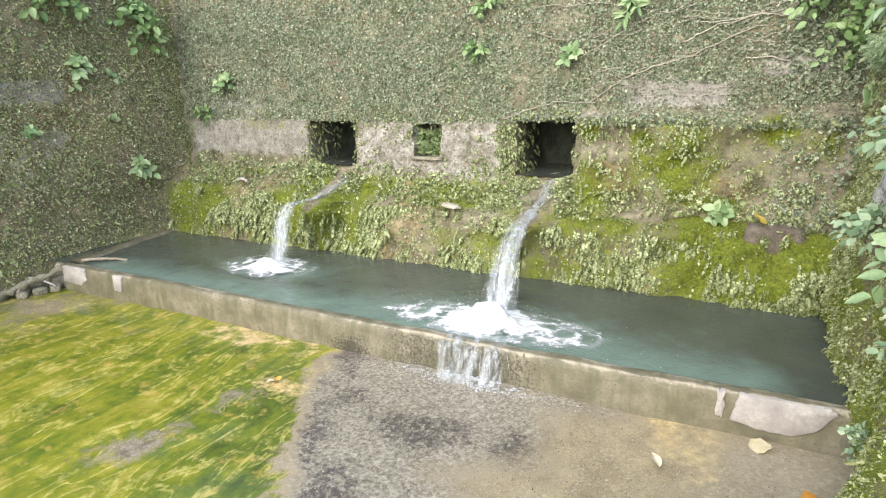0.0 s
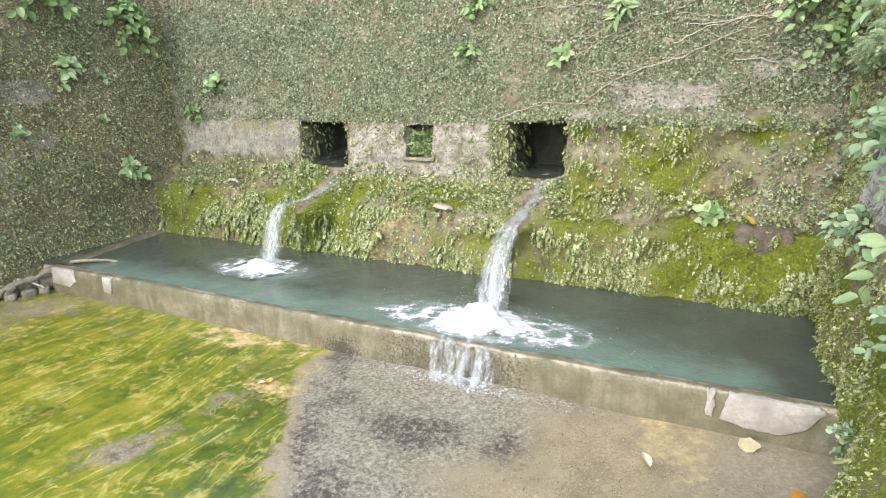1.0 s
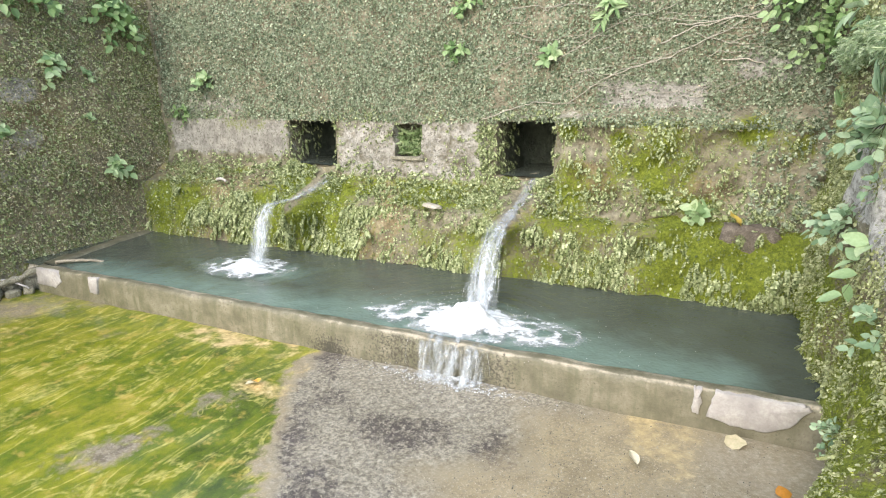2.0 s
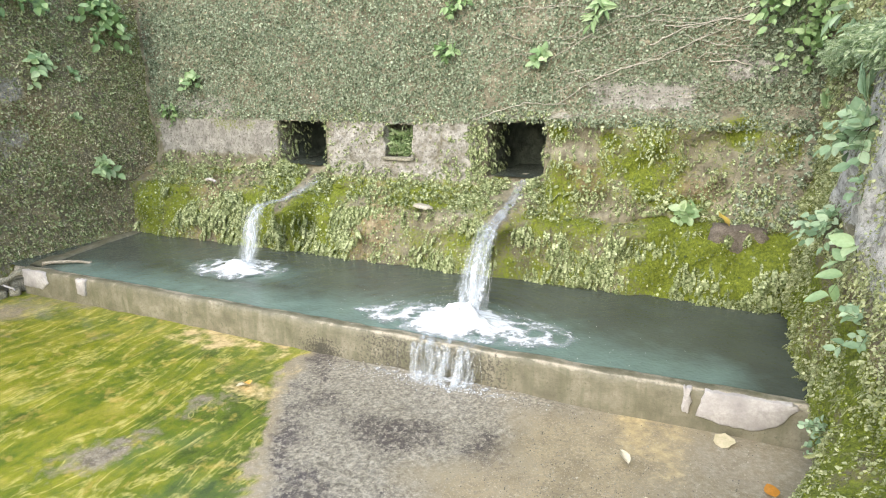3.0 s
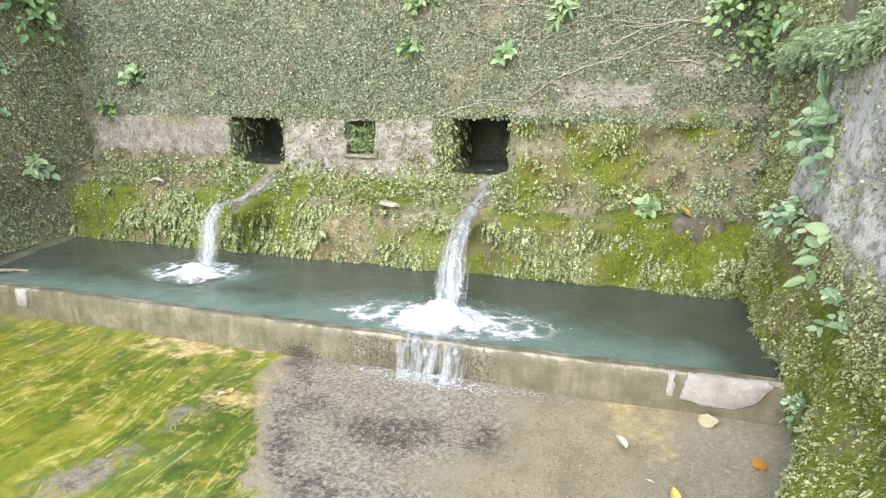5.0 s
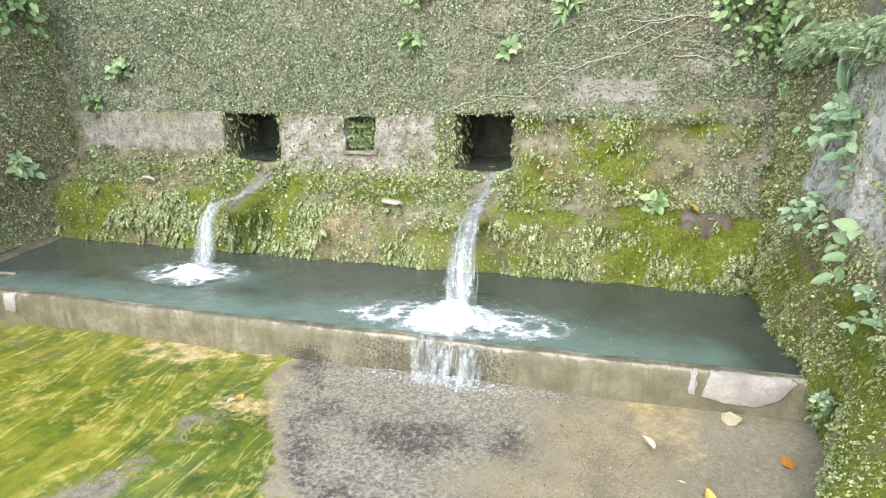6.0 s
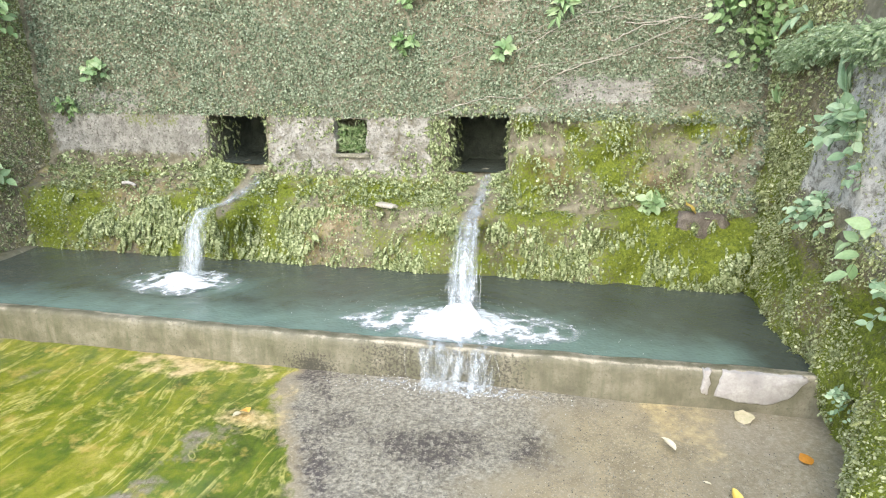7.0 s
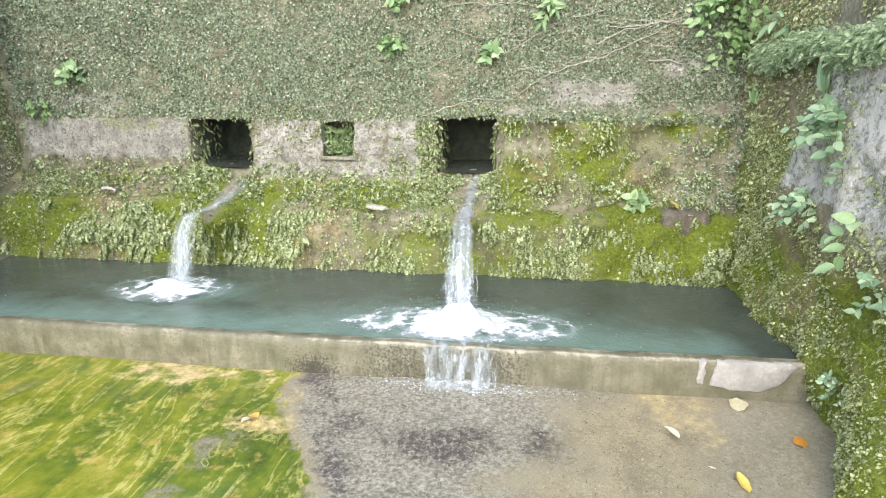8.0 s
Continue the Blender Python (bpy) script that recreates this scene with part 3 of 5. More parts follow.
def ground():
    xs = np.concatenate([[-60, -20, -8, -4.5], np.arange(-3.3, 2.95, 0.04), [4.5, 8, 20, 60]])
    ys = np.concatenate([[-60, -20, -8, -5, -3.6], np.arange(-2.6, 0.09, 0.03), [0.6, 1.2, 1.8, 3.2, 8, 20, 60]])
    X, Y = np.meshgrid(xs, ys, indexing="ij")
    near = band(X, -3.4, 3.1, 0.3) * band(Y, -2.8, 0.2, 0.2)
    Z = (0.006 * fbm(X, Y, 0, 0.3, 3, 101) - 0.004) * near - 0.35 * band(Y, 0.3, 1.25, 0.15) * band(X, -3.2, 2.8, 0.1)
    V = np.stack([X, Y, Z], -1).reshape(-1, 3)
    x, y = V[:, 0], V[:, 1]
    edge = -0.0 - 0.5 * (y + 0.1) + 0.06 * fbm(x, y, 0, 0.4, 2, 103) + 0.045 * fbm(x, y, 0, 0.09, 3, 106)
    algae = (1 - step(edge - 0.12, edge + 0.06, x)) * (0.86 + 0.25 * fbm(x, y, 2, 0.35, 3, 107))
    strip = band(x - 0.14 * (y + 1.3) + 0.04 * fbm(x, y, 4, 0.2, 3, 104), -0.33, -0.13, 0.08) * band(y, -1.45, -0.62, 0.12)
    strip = strip * np.clip(0.65 + 0.7 * fbm(x, y, 6, 0.12, 3, 105), 0, 1)
    algae = algae * (1 - 0.5 * strip)
    algae = algae * step(-3.0, -2.2, y)
    algae = algae * (1 - 0.2 * step(1.3, 2.1, -x)) * (1 - 0.25 * band(x - 0.9 * y, -2.6, -1.9, 0.2))
    grey_ = step(edge - 0.05, edge + 0.1, x) * (1 - step(1.35, 1.95, x - 0.35 * y + 0.25 * fbm(x, y, 6, 0.4, 3, 109)))
    grey_ = np.maximum(grey_, 0.62 * strip)
    grey_ = np.maximum(grey_, step(2.0, 2.4, x - 0.3 * y) * 0.5)
    rim = band(x - edge, 0.05, 0.35, 0.08) * band(y, -1.6, -0.15, 0.1)
    across = band(x, 0.2, 1.5, 0.15) * band(y + 0.06 * np.sin(x * 4), -0.75, -0.45, 0.1)
    blot = 0.1 + 0.4 * fbm(x, y, 8, 0.22, 4, 113) + 0.95 * np.maximum(rim, across) * (0.7 + 0.5 * fbm(x, y, 9, 0.2, 3, 114)) + 0.5 * np.exp(-((x - 1.6) / 0.13) ** 2 - ((y + 0.14) / 0.1) ** 2) - 0.4 * np.exp(-((x - 0.95) / 0.3) ** 2 - ((y + 0.25) / 0.22) ** 2)
    blot = np.maximum(blot, 0.9 * np.exp(-((x - 0.1) / 0.14) ** 2 - ((y + 0.06) / 0.12) ** 2))
    sand = 0.75 * band(x, -1.05, -0.1, 0.12) * step(-0.3, -0.08, y + 0.1 * fbm(x, y, 5, 0.22, 3, 121)) * (0.8 + 0.45 * fbm(x, y, 7, 0.1, 3, 122)) + 0.8 * band(x, 1.85, 2.25, 0.12) * step(-1.2, -0.25, y) * (0.64 + 0.45 * fbm(x, y, 1, 0.3, 2, 117))
    sand = np.maximum(sand, 0.55 * band(x, -0.2, 0.2, 0.08) * band(y, -0.62, -0.45, 0.06))
    sand = np.maximum(sand, 0.4 * step(1.2, 2.2, -x) * (0.7 + 0.4 * fbm(x, y, 3, 0.3, 2, 119)))
    blot = np.maximum(blot, 0.7 * strip)
    sand = np.maximum(sand, 0.5 * band(x - edge, -0.06, 0.05, 0.05) * (0.6 + 0.7 * fbm(x, y, 12, 0.14, 3, 127)) * step(0.02, 0.1, -y) * (1 - 0.6 * step(0.7, 1.0, -y)))
    lush = step(-0.75, 0.1, x - edge + 0.2 * fbm(x, y, 11, 0.3, 3, 125)) * step(0.1, 0.7, -y) + 0.5 * np.exp(-((x + 0.75) / 0.3) ** 2 - ((y + 0.35) / 0.25) ** 2)
    return thing("ground", V, grid_faces(len(xs), len(ys)), M_GROUND, "wet paving with yellow-green algae, grey grit and sandy stains", "ground", "structure",
                 attrs={"algae": algae, "grey": grey_, "blot": blot, "sand": sand, "lush": lush})


def trough_kerb():
    """The low front wall of the trough, with the left return along the side wall."""
    xs = np.arange(-2.78, 2.8, 0.03)
    prof = [(0.002, -0.03), (0.0, 0.03), (0.0, 0.09), (0.0, 0.15), (0.002, 0.185), (0.012, 0.203), (0.03, 0.208), (0.06, 0.207), (0.085, 0.2), (0.095, 0.185), (0.1, 0.1), (0.11, -0.3)]
    py, pz = np.array(prof).T
    X = np.repeat(xs[:, None], len(prof), 1)
    j = np.arange(len(prof))[None, :]
    Y = py[None] + 0.006 * fbm(X, pz[None] * 1.0, j * 0.02, 0.15, 3, 121)
    Z = pz[None] + 0.006 * fbm(X, py[None], 3, 0.2, 3, 123) * (pz[None] > 0.14) + 0.012 * step(1.6, 2.6, X) * (pz[None] > 0.14)
    V = np.stack([X, Y, Z], -1).reshape(-1, 3)
    n = len(prof)
    F = [f[::-1] for f in grid_faces(len(xs), n)] + [tuple(range(n)), tuple(len(V) - n + i for i in range(n))[::-1]]
    x, z = V[:, 0], V[:, 2]
    jj = np.tile(np.arange(n), len(xs))
    worn = np.where(jj == 5, 0.62, np.where((jj == 4) | (jj == 6), 0.16, 0.0)) * (0.55 + 0.45 * step(-0.6, 0.4, x)) + np.where((jj > 6) & (jj < 9), 0.52, 0)
    dark = 0.62 * np.exp(-((x - 0.08) / 0.16) ** 2) * (1 - step(0.03, 0.16, z)) + 0.34 * band(x, 0.35, 1.3, 0.12) * (jj < 5) + 0.2
    return thing("trough_kerb", V, F, M_KERB, "low stained concrete front wall of the water trough", "trough wall", "structure", attrs={"worn": worn, "dark": dark})


def return_kerb():
    ts = np.linspace(0, 1, 40)
    prof = np.array([(-0.12, -0.05), (-0.11, 0.16), (-0.08, 0.205), (0.0, 0.212), (0.05, 0.205), (0.07, 0.17), (0.08, -0.3)])
    cx, cy = -2.74 - 0.27 * ts ** 0.8, 0.1 + 1.2 * ts
    T, J = np.meshgrid(ts, np.arange(len(prof)), indexing="ij")
    X = cx[:, None] + prof[None, :, 0] + 0.015 * fbm(T * 1.2, J * 0.1, 0, 0.15, 3, 131)
    Y = np.repeat(cy[:, None], len(prof), 1)
    Z = prof[None, :, 1] + 0.012 * fbm(T * 1.2, J * 0.1, 3, 0.15, 3, 133)
    V = np.stack([X, Y, Z], -1).reshape(-1, 3)
    n = len(prof)
    F = grid_faces(len(ts), n) + [tuple(range(n))[::-1], tuple(len(V) - n + i for i in range(n))]
    return thing("side_kerb", V, F, M_KERB, "narrow concrete kerb closing the trough along the side wall", "trough wall", "structure",
                 attrs={"worn": np.full(len(V), 0.15), "dark": np.full(len(V), 0.22)})


def water():
    xs, ys = np.arange(-3.1, 2.72, 0.02), np.arange(0.06, 1.42, 0.02)
    X, Y = np.meshgrid(xs, ys, indexing="ij")
    Z = np.full_like(X, WATER_Z) + 0.0022 * fbm(X, Y, 0, 0.12, 3, 141)
    for cx, cy, a in ((-1.12, 0.74, 0.006), (0.86, 0.42, 0.01)):
        r = np.hypot(X - cx, (Y - cy) * 1.1) + 0.02 * fbm(X, Y, 1, 0.2, 2, 143)
        Z += a * np.sin(r * 62) * np.exp(-r * 3.2) * step(0.05, 0.15, r)
    # Aerated water round both splashes.
    milky_lit = np.maximum(1.15 * np.exp(-((X - 0.85) / 0.95) ** 2 - ((Y - 0.3) / 0.3) ** 2), np.exp(-((X + 1.1) / 0.5) ** 2 - ((Y - 0.65) / 0.22) ** 2))
    # Strip along the kerb: lit depths seen steeply, painted as paler colour.
    milky_lit = np.maximum(milky_lit, 0.85 * (1 - step(0.12, 0.6, Y)) * band(X, -2.6, 2.45, 0.2))
    V = np.stack([X, Y, Z], -1).reshape(-1, 3)
    return thing("water", V, grid_faces(len(xs), len(ys)), M_WATER, "murky blue-green spring water filling the trough", "water", "structure", attrs={"milky_lit": milky_lit.reshape(-1)})


back_wall()
side_wall("wall_left", left_x, -1, np.arange(-3.0, 1.76, 0.04), np.arange(-0.02, 2.8, 0.04), "brown earthy side wall under creeping leaves",
          lambda y, z: 1.1 * band(y, -0.9, 0.45, 0.08) * band(z, 1.5, 1.68, 0.02) + 0.5 * band(y, -0.4, 0.5, 0.2) * band(z, 0.7, 1.4, 0.2),
          lambda y, z: 0.45 * step(1.2, 1.7, y) + 0.4 * (1 - step(0.1, 0.5, z)),
          lambda y, z: 0.45 + 0.3 * band(y, -0.4, 0.6, 0.2) * band(z, 0.9, 1.5, 0.2), M_WALL)
side_wall("wall_right", right_x, 1, np.arange(-3.0, 1.76, 0.03), np.arange(-0.02, 2.8, 0.03), "rough side wall, mossy below and bare grey concrete above",
          lambda y, z: np.maximum(0.95 * band(y, -3, 0.2, 0.1) * step(0.78, 0.95, z), 0.8 * band(y, 0.0, 0.85 - 0.3 * step(1.2, 1.5, z), 0.1) * band(z, 0.98, 1.73, 0.06)),
          lambda y, z: np.maximum((0.75 + 0.5 * fbm(0, y, z, 0.25, 3, 85)) * (1 - step(0.55, 0.95, z)), 0.62 * step(0.6, 0.95, y) * (1 - step(1.2, 1.5, z))),
          lambda y, z: 0.6 * (1 - step(0.7, 1.0, z)) + 0.5 * step(0.7, 0.9, y), M_WALL_PALE)
ledge()
ground()
trough_kerb()
return_kerb()
water()


# ---- falling water ----
def ledge_height(x, y):
    """Height of the ledge's top at a place."""
    s = np.linspace(0.5, 1, 60)
    out = []
    for a, b in zip(np.atleast_1d(x), np.atleast_1d(y)):
        yy, zz = ledge_point(np.full(60, a), s)
        order = np.argsort(yy)
        out.append(np.interp(b, yy[order], zz[order]))
    return np.array(out)


def strand_path(a, lip, land, sway, n=22):
    """From the spout's mouth along the ledge to its lip, then falling in a bow to the water."""
    a, lip, land = (np.array(p, float) for p in (a, lip, land))
    t1 = np.linspace(0, 1, 12)
    run = a + (lip - a) * t1[:, None]
    run[:, 0] += sway * 0.012 * np.sin(t1 * 5)
    run[:, 2] = np.maximum(ledge_height(run[:, 0], np.maximum(run[:, 1], lip[1] + 0.06)) + 0.012, lip[2])
    run[-1] = lip
    t2 = np.linspace(0, 1, n)[1:, None]
    fall = lip + (land - lip) * np.concatenate([t2 ** 0.85, t2 ** 0.72, t2 ** 1.75], 1)
    return np.concatenate([run, fall])


def waterfall(mouth, lip, land, width, count, label, seed):
    base = empty("waterfall", land, label, "waterfall")
    r = np.random.default_rng(seed)
    off = -np.array(land)
    for k in range(3):
        P = strand_path(mouth, lip, land, r.normal())
        n = len(P)
        u = np.linspace(-1, 1, 21)
        w = width * (0.8 + 0.12 * k) * np.interp(np.arange(n), [0, 8, 12, 16, n], [0.55, 0.62, 0.75, 0.85, 1.2])
        V = P[:, None] + np.zeros((n, 21, 3))
        V[..., 0] += w[:, None] * (u[None] + 0.06 * vnoise(u[None] * 3, np.arange(n)[:, None] * 0.3, k + 30, seed)) / 2
        V[..., 1] += 0.035 * (u[None] ** 2) + 0.018 * vnoise(u[None] * 6, np.arange(n)[:, None] * 0.22, k, seed) - 0.014 * k
        V[..., 2] += 0.004 + 0.003 * k + 0.01 * vnoise(u[None] * 6, np.arange(n)[:, None] * 0.5, k + 9, seed) * (np.arange(n)[:, None] > 11)
        thick = np.interp(np.arange(n), [0, 9, 12, 18, n], [0.3, 0.44, 0.5, 0.5, 0.64])[:, None] - 0.35 * u[None] ** 2 + 0.3 * vnoise(u[None] * 5, np.arange(n)[:, None] * 0.12, k + 20, seed) - 0.05 * k
        ob = new("sheet", mesh_from("sheet", V.reshape(-1, 3) + off, grid_faces(n, 21), M_FALL if k == 0 else M_VEIL, attrs={"thick": thick.reshape(-1)}))
        ob.parent = base
    for k in range(count):
        dx = float(np.clip(r.normal(), -1.6, 1.6)) * width * 0.3
        P = strand_path(np.array(mouth) + [dx * 0.6, 0, 0], np.array(lip) + [dx, r.normal() * 0.012, 0.004],
                        np.array(land) + [dx * 1.1 + r.normal() * 0.008, r.normal() * 0.03, -0.01], r.normal())[12:]
        n = len(P)
        i0 = int(r.uniform(0, 0.6) * n)
        i1 = min(n, i0 + int(r.uniform(0.25, 0.6) * n) + 4)
        P = P[i0:i1] + 0.0025 * r.normal(size=(i1 - i0, 3))
        rad = r.uniform(0.0006, 0.002) * np.sin(np.linspace(0.25, 2.9, len(P))) * (0.7 + 0.6 * r.random(len(P)))
        V, F = tube(P, rad, 5)
        part("strand", bm_of(V + off, F), M_CLEAR, base)
    return base


def octa(c, r):
    c = np.array(c)
    V = np.array([(1, 0, 0), (-1, 0, 0), (0, 1, 0), (0, -1, 0), (0, 0, 1), (0, 0, -1)], float) * r + c
    return V, [(0, 2, 4), (2, 1, 4), (1, 3, 4), (3, 0, 4), (2, 0, 5), (1, 2, 5), (3, 1, 5), (0, 3, 5)]


def splash(centre, rx, ry, mound, drops, label, seed, arms=0.5):
    """A boil of white foam: a ragged mound, lace of foam on the water round it, and thrown drops."""
    base = empty("splash", centre, label, "splash")
    r = np.random.default_rng(seed)
    cell = 0.008
    xs, ys = np.arange(-rx, rx, cell), np.arange(-ry, ry, cell)
    X, Y = np.meshgrid(xs, ys, indexing="ij")
    R = np.hypot(X / rx, Y / ry)
    ang = np.arctan2(Y / ry, X / rx)
    ray = 0.22 * vnoise(ang * 2.2, 0.5, R * 1.2, seed + 40) + 0.2 * vnoise(np.cos(ang) * 5, np.sin(ang) * 5, R * 2.5, seed + 41)
    ridge = 1 - np.abs(fbm(X, Y, 0, 0.15, 4, seed)) * 1.6
    core = np.exp(-(np.hypot(X / (0.8 * rx), Y / ry) / 0.56) ** 2)
    amount = core * 1.7 + (ridge + ray * 2) * np.clip(1 - R, 0, 1) ** 0.75 * arms * 2.2 + 0.25 * fbm(X, Y, 3, 0.05, 2, seed + 3) * (1 - R)
    amount = amount - 1.2 * step(0.8, 1.0, R)
    Z = 0.006 + mound * np.exp(-(np.hypot(X * 0.75, Y * 1.2) / (0.19 * mound ** 0.5 + 0.03)) ** 2) * (0.9 + 0.3 * fbm(X, Y, 1, 0.06, 3, seed + 5)) + 0.012 * core * (1 + fbm(X, Y, 2, 0.04, 2, seed + 7)) + 0.004 * np.clip(amount, 0, 1)
    keep = (amount[:-1, :-1] + amount[1:, 1:]) / 2 > 0.03
    V = np.stack([X, Y, Z], -1).reshape(-1, 3)
    me = mesh_from("foam", V, grid_faces(len(xs), len(ys), keep), M_FOAM, attrs={"thick": np.clip(amount * 0.95 - 0.05, 0, 1.6).reshape(-1)})
    ob = new("foam", me)
    ob.parent = base
    pieces = []
    for k in range(drops):
        ang = r.uniform(0, 2 * np.pi)
        d = abs(r.normal()) * (0.6 if k % 3 else 0.22)
        h = mound * (1.6 if k % 3 else 2.0) * r.random() ** (4 if k % 3 else 1.2) * math.exp(-d * 1.5) + 0.004
        pieces.append(octa((rx * d * math.cos(ang), ry * d * math.sin(ang), h), r.uniform(0.0008, 0.0024)))
    tagged(part("droplets", bm_of(*joined(pieces)), M_DROP, base), kind="stuff")
    return base


def channel_water(x0, x1, z):
    xs, ys = np.linspace(x0, x1, 12), np.linspace(1.64, 2.44, 26)
    X, Y = np.meshgrid(xs, ys, indexing="ij")
    Z = z + 0.004 * fbm(X, Y, 0, 0.08, 3, 145)
    thing("channel_water", np.stack([X, Y, Z], -1).reshape(-1, 3), grid_faces(12, 26), M_WATER, "dark spring water standing in the spout's channel", "water", "structure")


channel_water(-1.46, -1.0, 0.912)
channel_water(0.6, 0.98, 0.905)
waterfall((-1.0, 1.72, 0.9), (-1.13, 0.98, 0.665), (-1.17, 0.76, WATER_Z), 0.18, 16, "thin white stream falling from the ledge into the trough", 201)
waterfall((0.87, 1.78, 0.9), (0.815, 1.1, 0.655), (0.855, 0.52, WATER_Z), 0.2, 24, "strong white stream pouring from the ledge into the trough", 202)
splash((-1.18, 0.68, WATER_Z), 0.54, 0.33, 0.06, 320, "small ring of white foam where the thin stream lands", 211, 0.6)
splash((0.88, 0.33, WATER_Z), 0.88, 0.3, 0.13, 800, "large boil of white foam where the strong stream lands", 212, 0.75)


def overflow():
    base = empty("overflow", (0.92, 0, 0), "thin clear water spilling over the trough's front wall", "overflow")
    r = np.random.default_rng(221)
    for k in range(3):
        u, t = np.linspace(-1, 1, 33), np.linspace(0, 1, 16)
        V = np.zeros((16, 33, 3))
        ragged = 0.03 * vnoise(u * 4, k, 0, 223)
        V[..., 0] = (0.18 + 0.03 * k) * u[None] * (1 - 0.12 * t[:, None]) + 0.008 * vnoise(u[None] * 6, t[:, None] * 3, k, 224)
        V[..., 1] = 0.075 - 0.105 * t[:, None] ** 0.55 - 0.05 * t[:, None] ** 1.2 * (1 + 0.3 * k) + ragged[None] * t[:, None] * 0.5 - 0.004 * k
        V[..., 2] = 0.216 + 0.002 * k - 0.212 * t[:, None] ** 1.9 + 0.005 * vnoise(u[None] * 8, t[:, None] * 4, k + 5, 225) * t[:, None]
        thick = 0.36 + 0.2 * t[:, None] - 0.3 * np.abs(u[None]) ** 2.5 - 0.55 * np.exp(-((u[None] - 0.28) / 0.16) ** 2) + 0.4 * vnoise(u[None] * 9, t[:, None] * 0.8, k + 8, 226)
        ob = new("sheet", mesh_from("sheet", V.reshape(-1, 3), grid_faces(16, 33), M_VEIL, attrs={"thick": thick.reshape(-1)}))
        ob.parent = base
    for k in range(22):
        x = r.normal() * 0.11
        t = np.linspace(0.25, 1, 10)
        P = np.stack([x + 0.012 * np.sin(t * 4 + k) + 0.02 * t * r.normal(), 0.06 - 0.1 * t ** 0.6 - 0.05 * t * r.random(), 0.21 - 0.205 * t ** 1.8], 1)
        rad = r.uniform(0.0006, 0.0015) * (1.0 - 0.4 * t) * (0.7 + 0.6 * r.random(10))
        part("strand", bm_of(*tube(P, rad, 5)), M_CLEAR, base)
    pieces = []
    for k in range(520):
        x, y = r.normal() * 0.26, -0.06 - abs(r.normal()) * 0.06
        pieces.append(octa((x, y, 0.004 + 0.05 * r.random() ** 3), r.uniform(0.0012, 0.0042)))
    tagged(part("droplets", bm_of(*joined(pieces)), M_DROP, base), kind="stuff")
    xs, ys = np.arange(-0.5, 0.5, 0.011), np.arange(-0.16, 0.0, 0.011)
    X, Y = np.meshgrid(xs, ys, indexing="ij")
    a = 1.25 - np.abs(fbm(X, Y, 0, 0.06, 3, 222)) * 1.9 - np.abs(X) * 1.3 - np.abs(Y + 0.07 + 0.03 * vnoise(X * 7, 0, 0, 227)) * 7
    ob = new("foam", mesh_from("foam", np.stack([X, Y, 0.008 + 0.012 * np.clip(a, 0, 1)], -1).reshape(-1, 3), grid_faces(len(xs), len(ys), (a[:-1, :-1] + a[1:, 1:]) / 2 > 0.05), M_FOAM, attrs={"thick": np.clip(a * 0.9, 0, 1).reshape(-1)}))
    ob.parent = base


overflow()

# ---- creepers, ferns and moss ----
def on_back(n, x0, x1, z0, z1, density, seed):
    r = np.random.default_rng(seed)
    x, z = r.uniform(x0, x1, n), r.uniform(z0, z1, n)
    ok = r.random(n) < density(x, z)
    for a, b, c, d in (OPEN_L, OPEN_W, OPEN_R):
        ok &= ~((x > a + 0.005) & (x < b - 0.005) & (z > c - 0.02) & (z < d - 0.005))
    x, z = x[ok], z[ok]
    P = np.stack([x, back_y(x, z) - 0.004, z], 1)
    return P, np.tile([0.0, -1, 0], (len(x), 1)) + 0.25 * r.normal(size=(len(x), 3))


def on_side(fx, sign, n, y0, y1, z0, z1, density, seed):
    r = np.random.default_rng(seed)
    y, z = r.uniform(y0, y1, n), r.uniform(z0, z1, n)
    ok = r.random(n) < density(y, z)
    y, z = y[ok], z[ok]
    P = np.stack([fx(y, z) + sign * 0.004, y, z], 1)
    return P, np.tile([float(sign), 0, 0], (len(y), 1)) + 0.25 * r.normal(size=(len(y), 3))


def on_ledge(n, x0, x1, s0, s1, density, seed):
    r = np.random.default_rng(seed)
    x, s = r.uniform(x0, x1, n), r.uniform(s0, s1, n)
    ok = r.random(n) < density(x, s)
    x, s = x[ok], s[ok]
    y, z = ledge_point(x, s)
    y2, z2 = ledge_point(x, s + 0.02)
    nr = unit(np.stack([np.zeros_like(x), -(z2 - z), (y2 - y)], 1))
    return np.stack([x, y, z], 1) + nr * 0.003, nr


FROND, SMALL_FROND = frond_shape(5, 0.18), frond_shape(3, 0.34)


def sizes(n, lo, hi):
    return lo + (hi - lo) * rng.random(n) ** 1.6


bare_here = lambda x, z: np.maximum.reduce([0.6 * band(x, -2.75, -2.0, 0.15) * band(z, 1.3, 1.52, 0.1), band(x, -3.0, -1.55, 0.06) * band(z, 0.98, 1.3, 0.05), 0.15 * band(x, -0.97, 0.5, 0.1) * band(z, 0.85, 1.32, 0.05),
                                            0.9 * band(x, 1.35, 2.05, 0.08) * band(z, 1.43, 1.6, 0.04), 0.8 * band(x, 2.2, 2.6, 0.08) * band(z, 1.61, 1.77, 0.04)])
r = np.random.default_rng(358)
P, N = on_back(130000, -3.05, 2.75, 1.3, 2.75, lambda x, z: (0.78 + 0.15 * step(0.8, 1.4, x) + 0.5 * fbm(x, 0, z, 0.3, 3, 301)) * (1 - bare_here(x, z)) * (1 - 0.5 * step(2.4, 2.7, z)), 302)
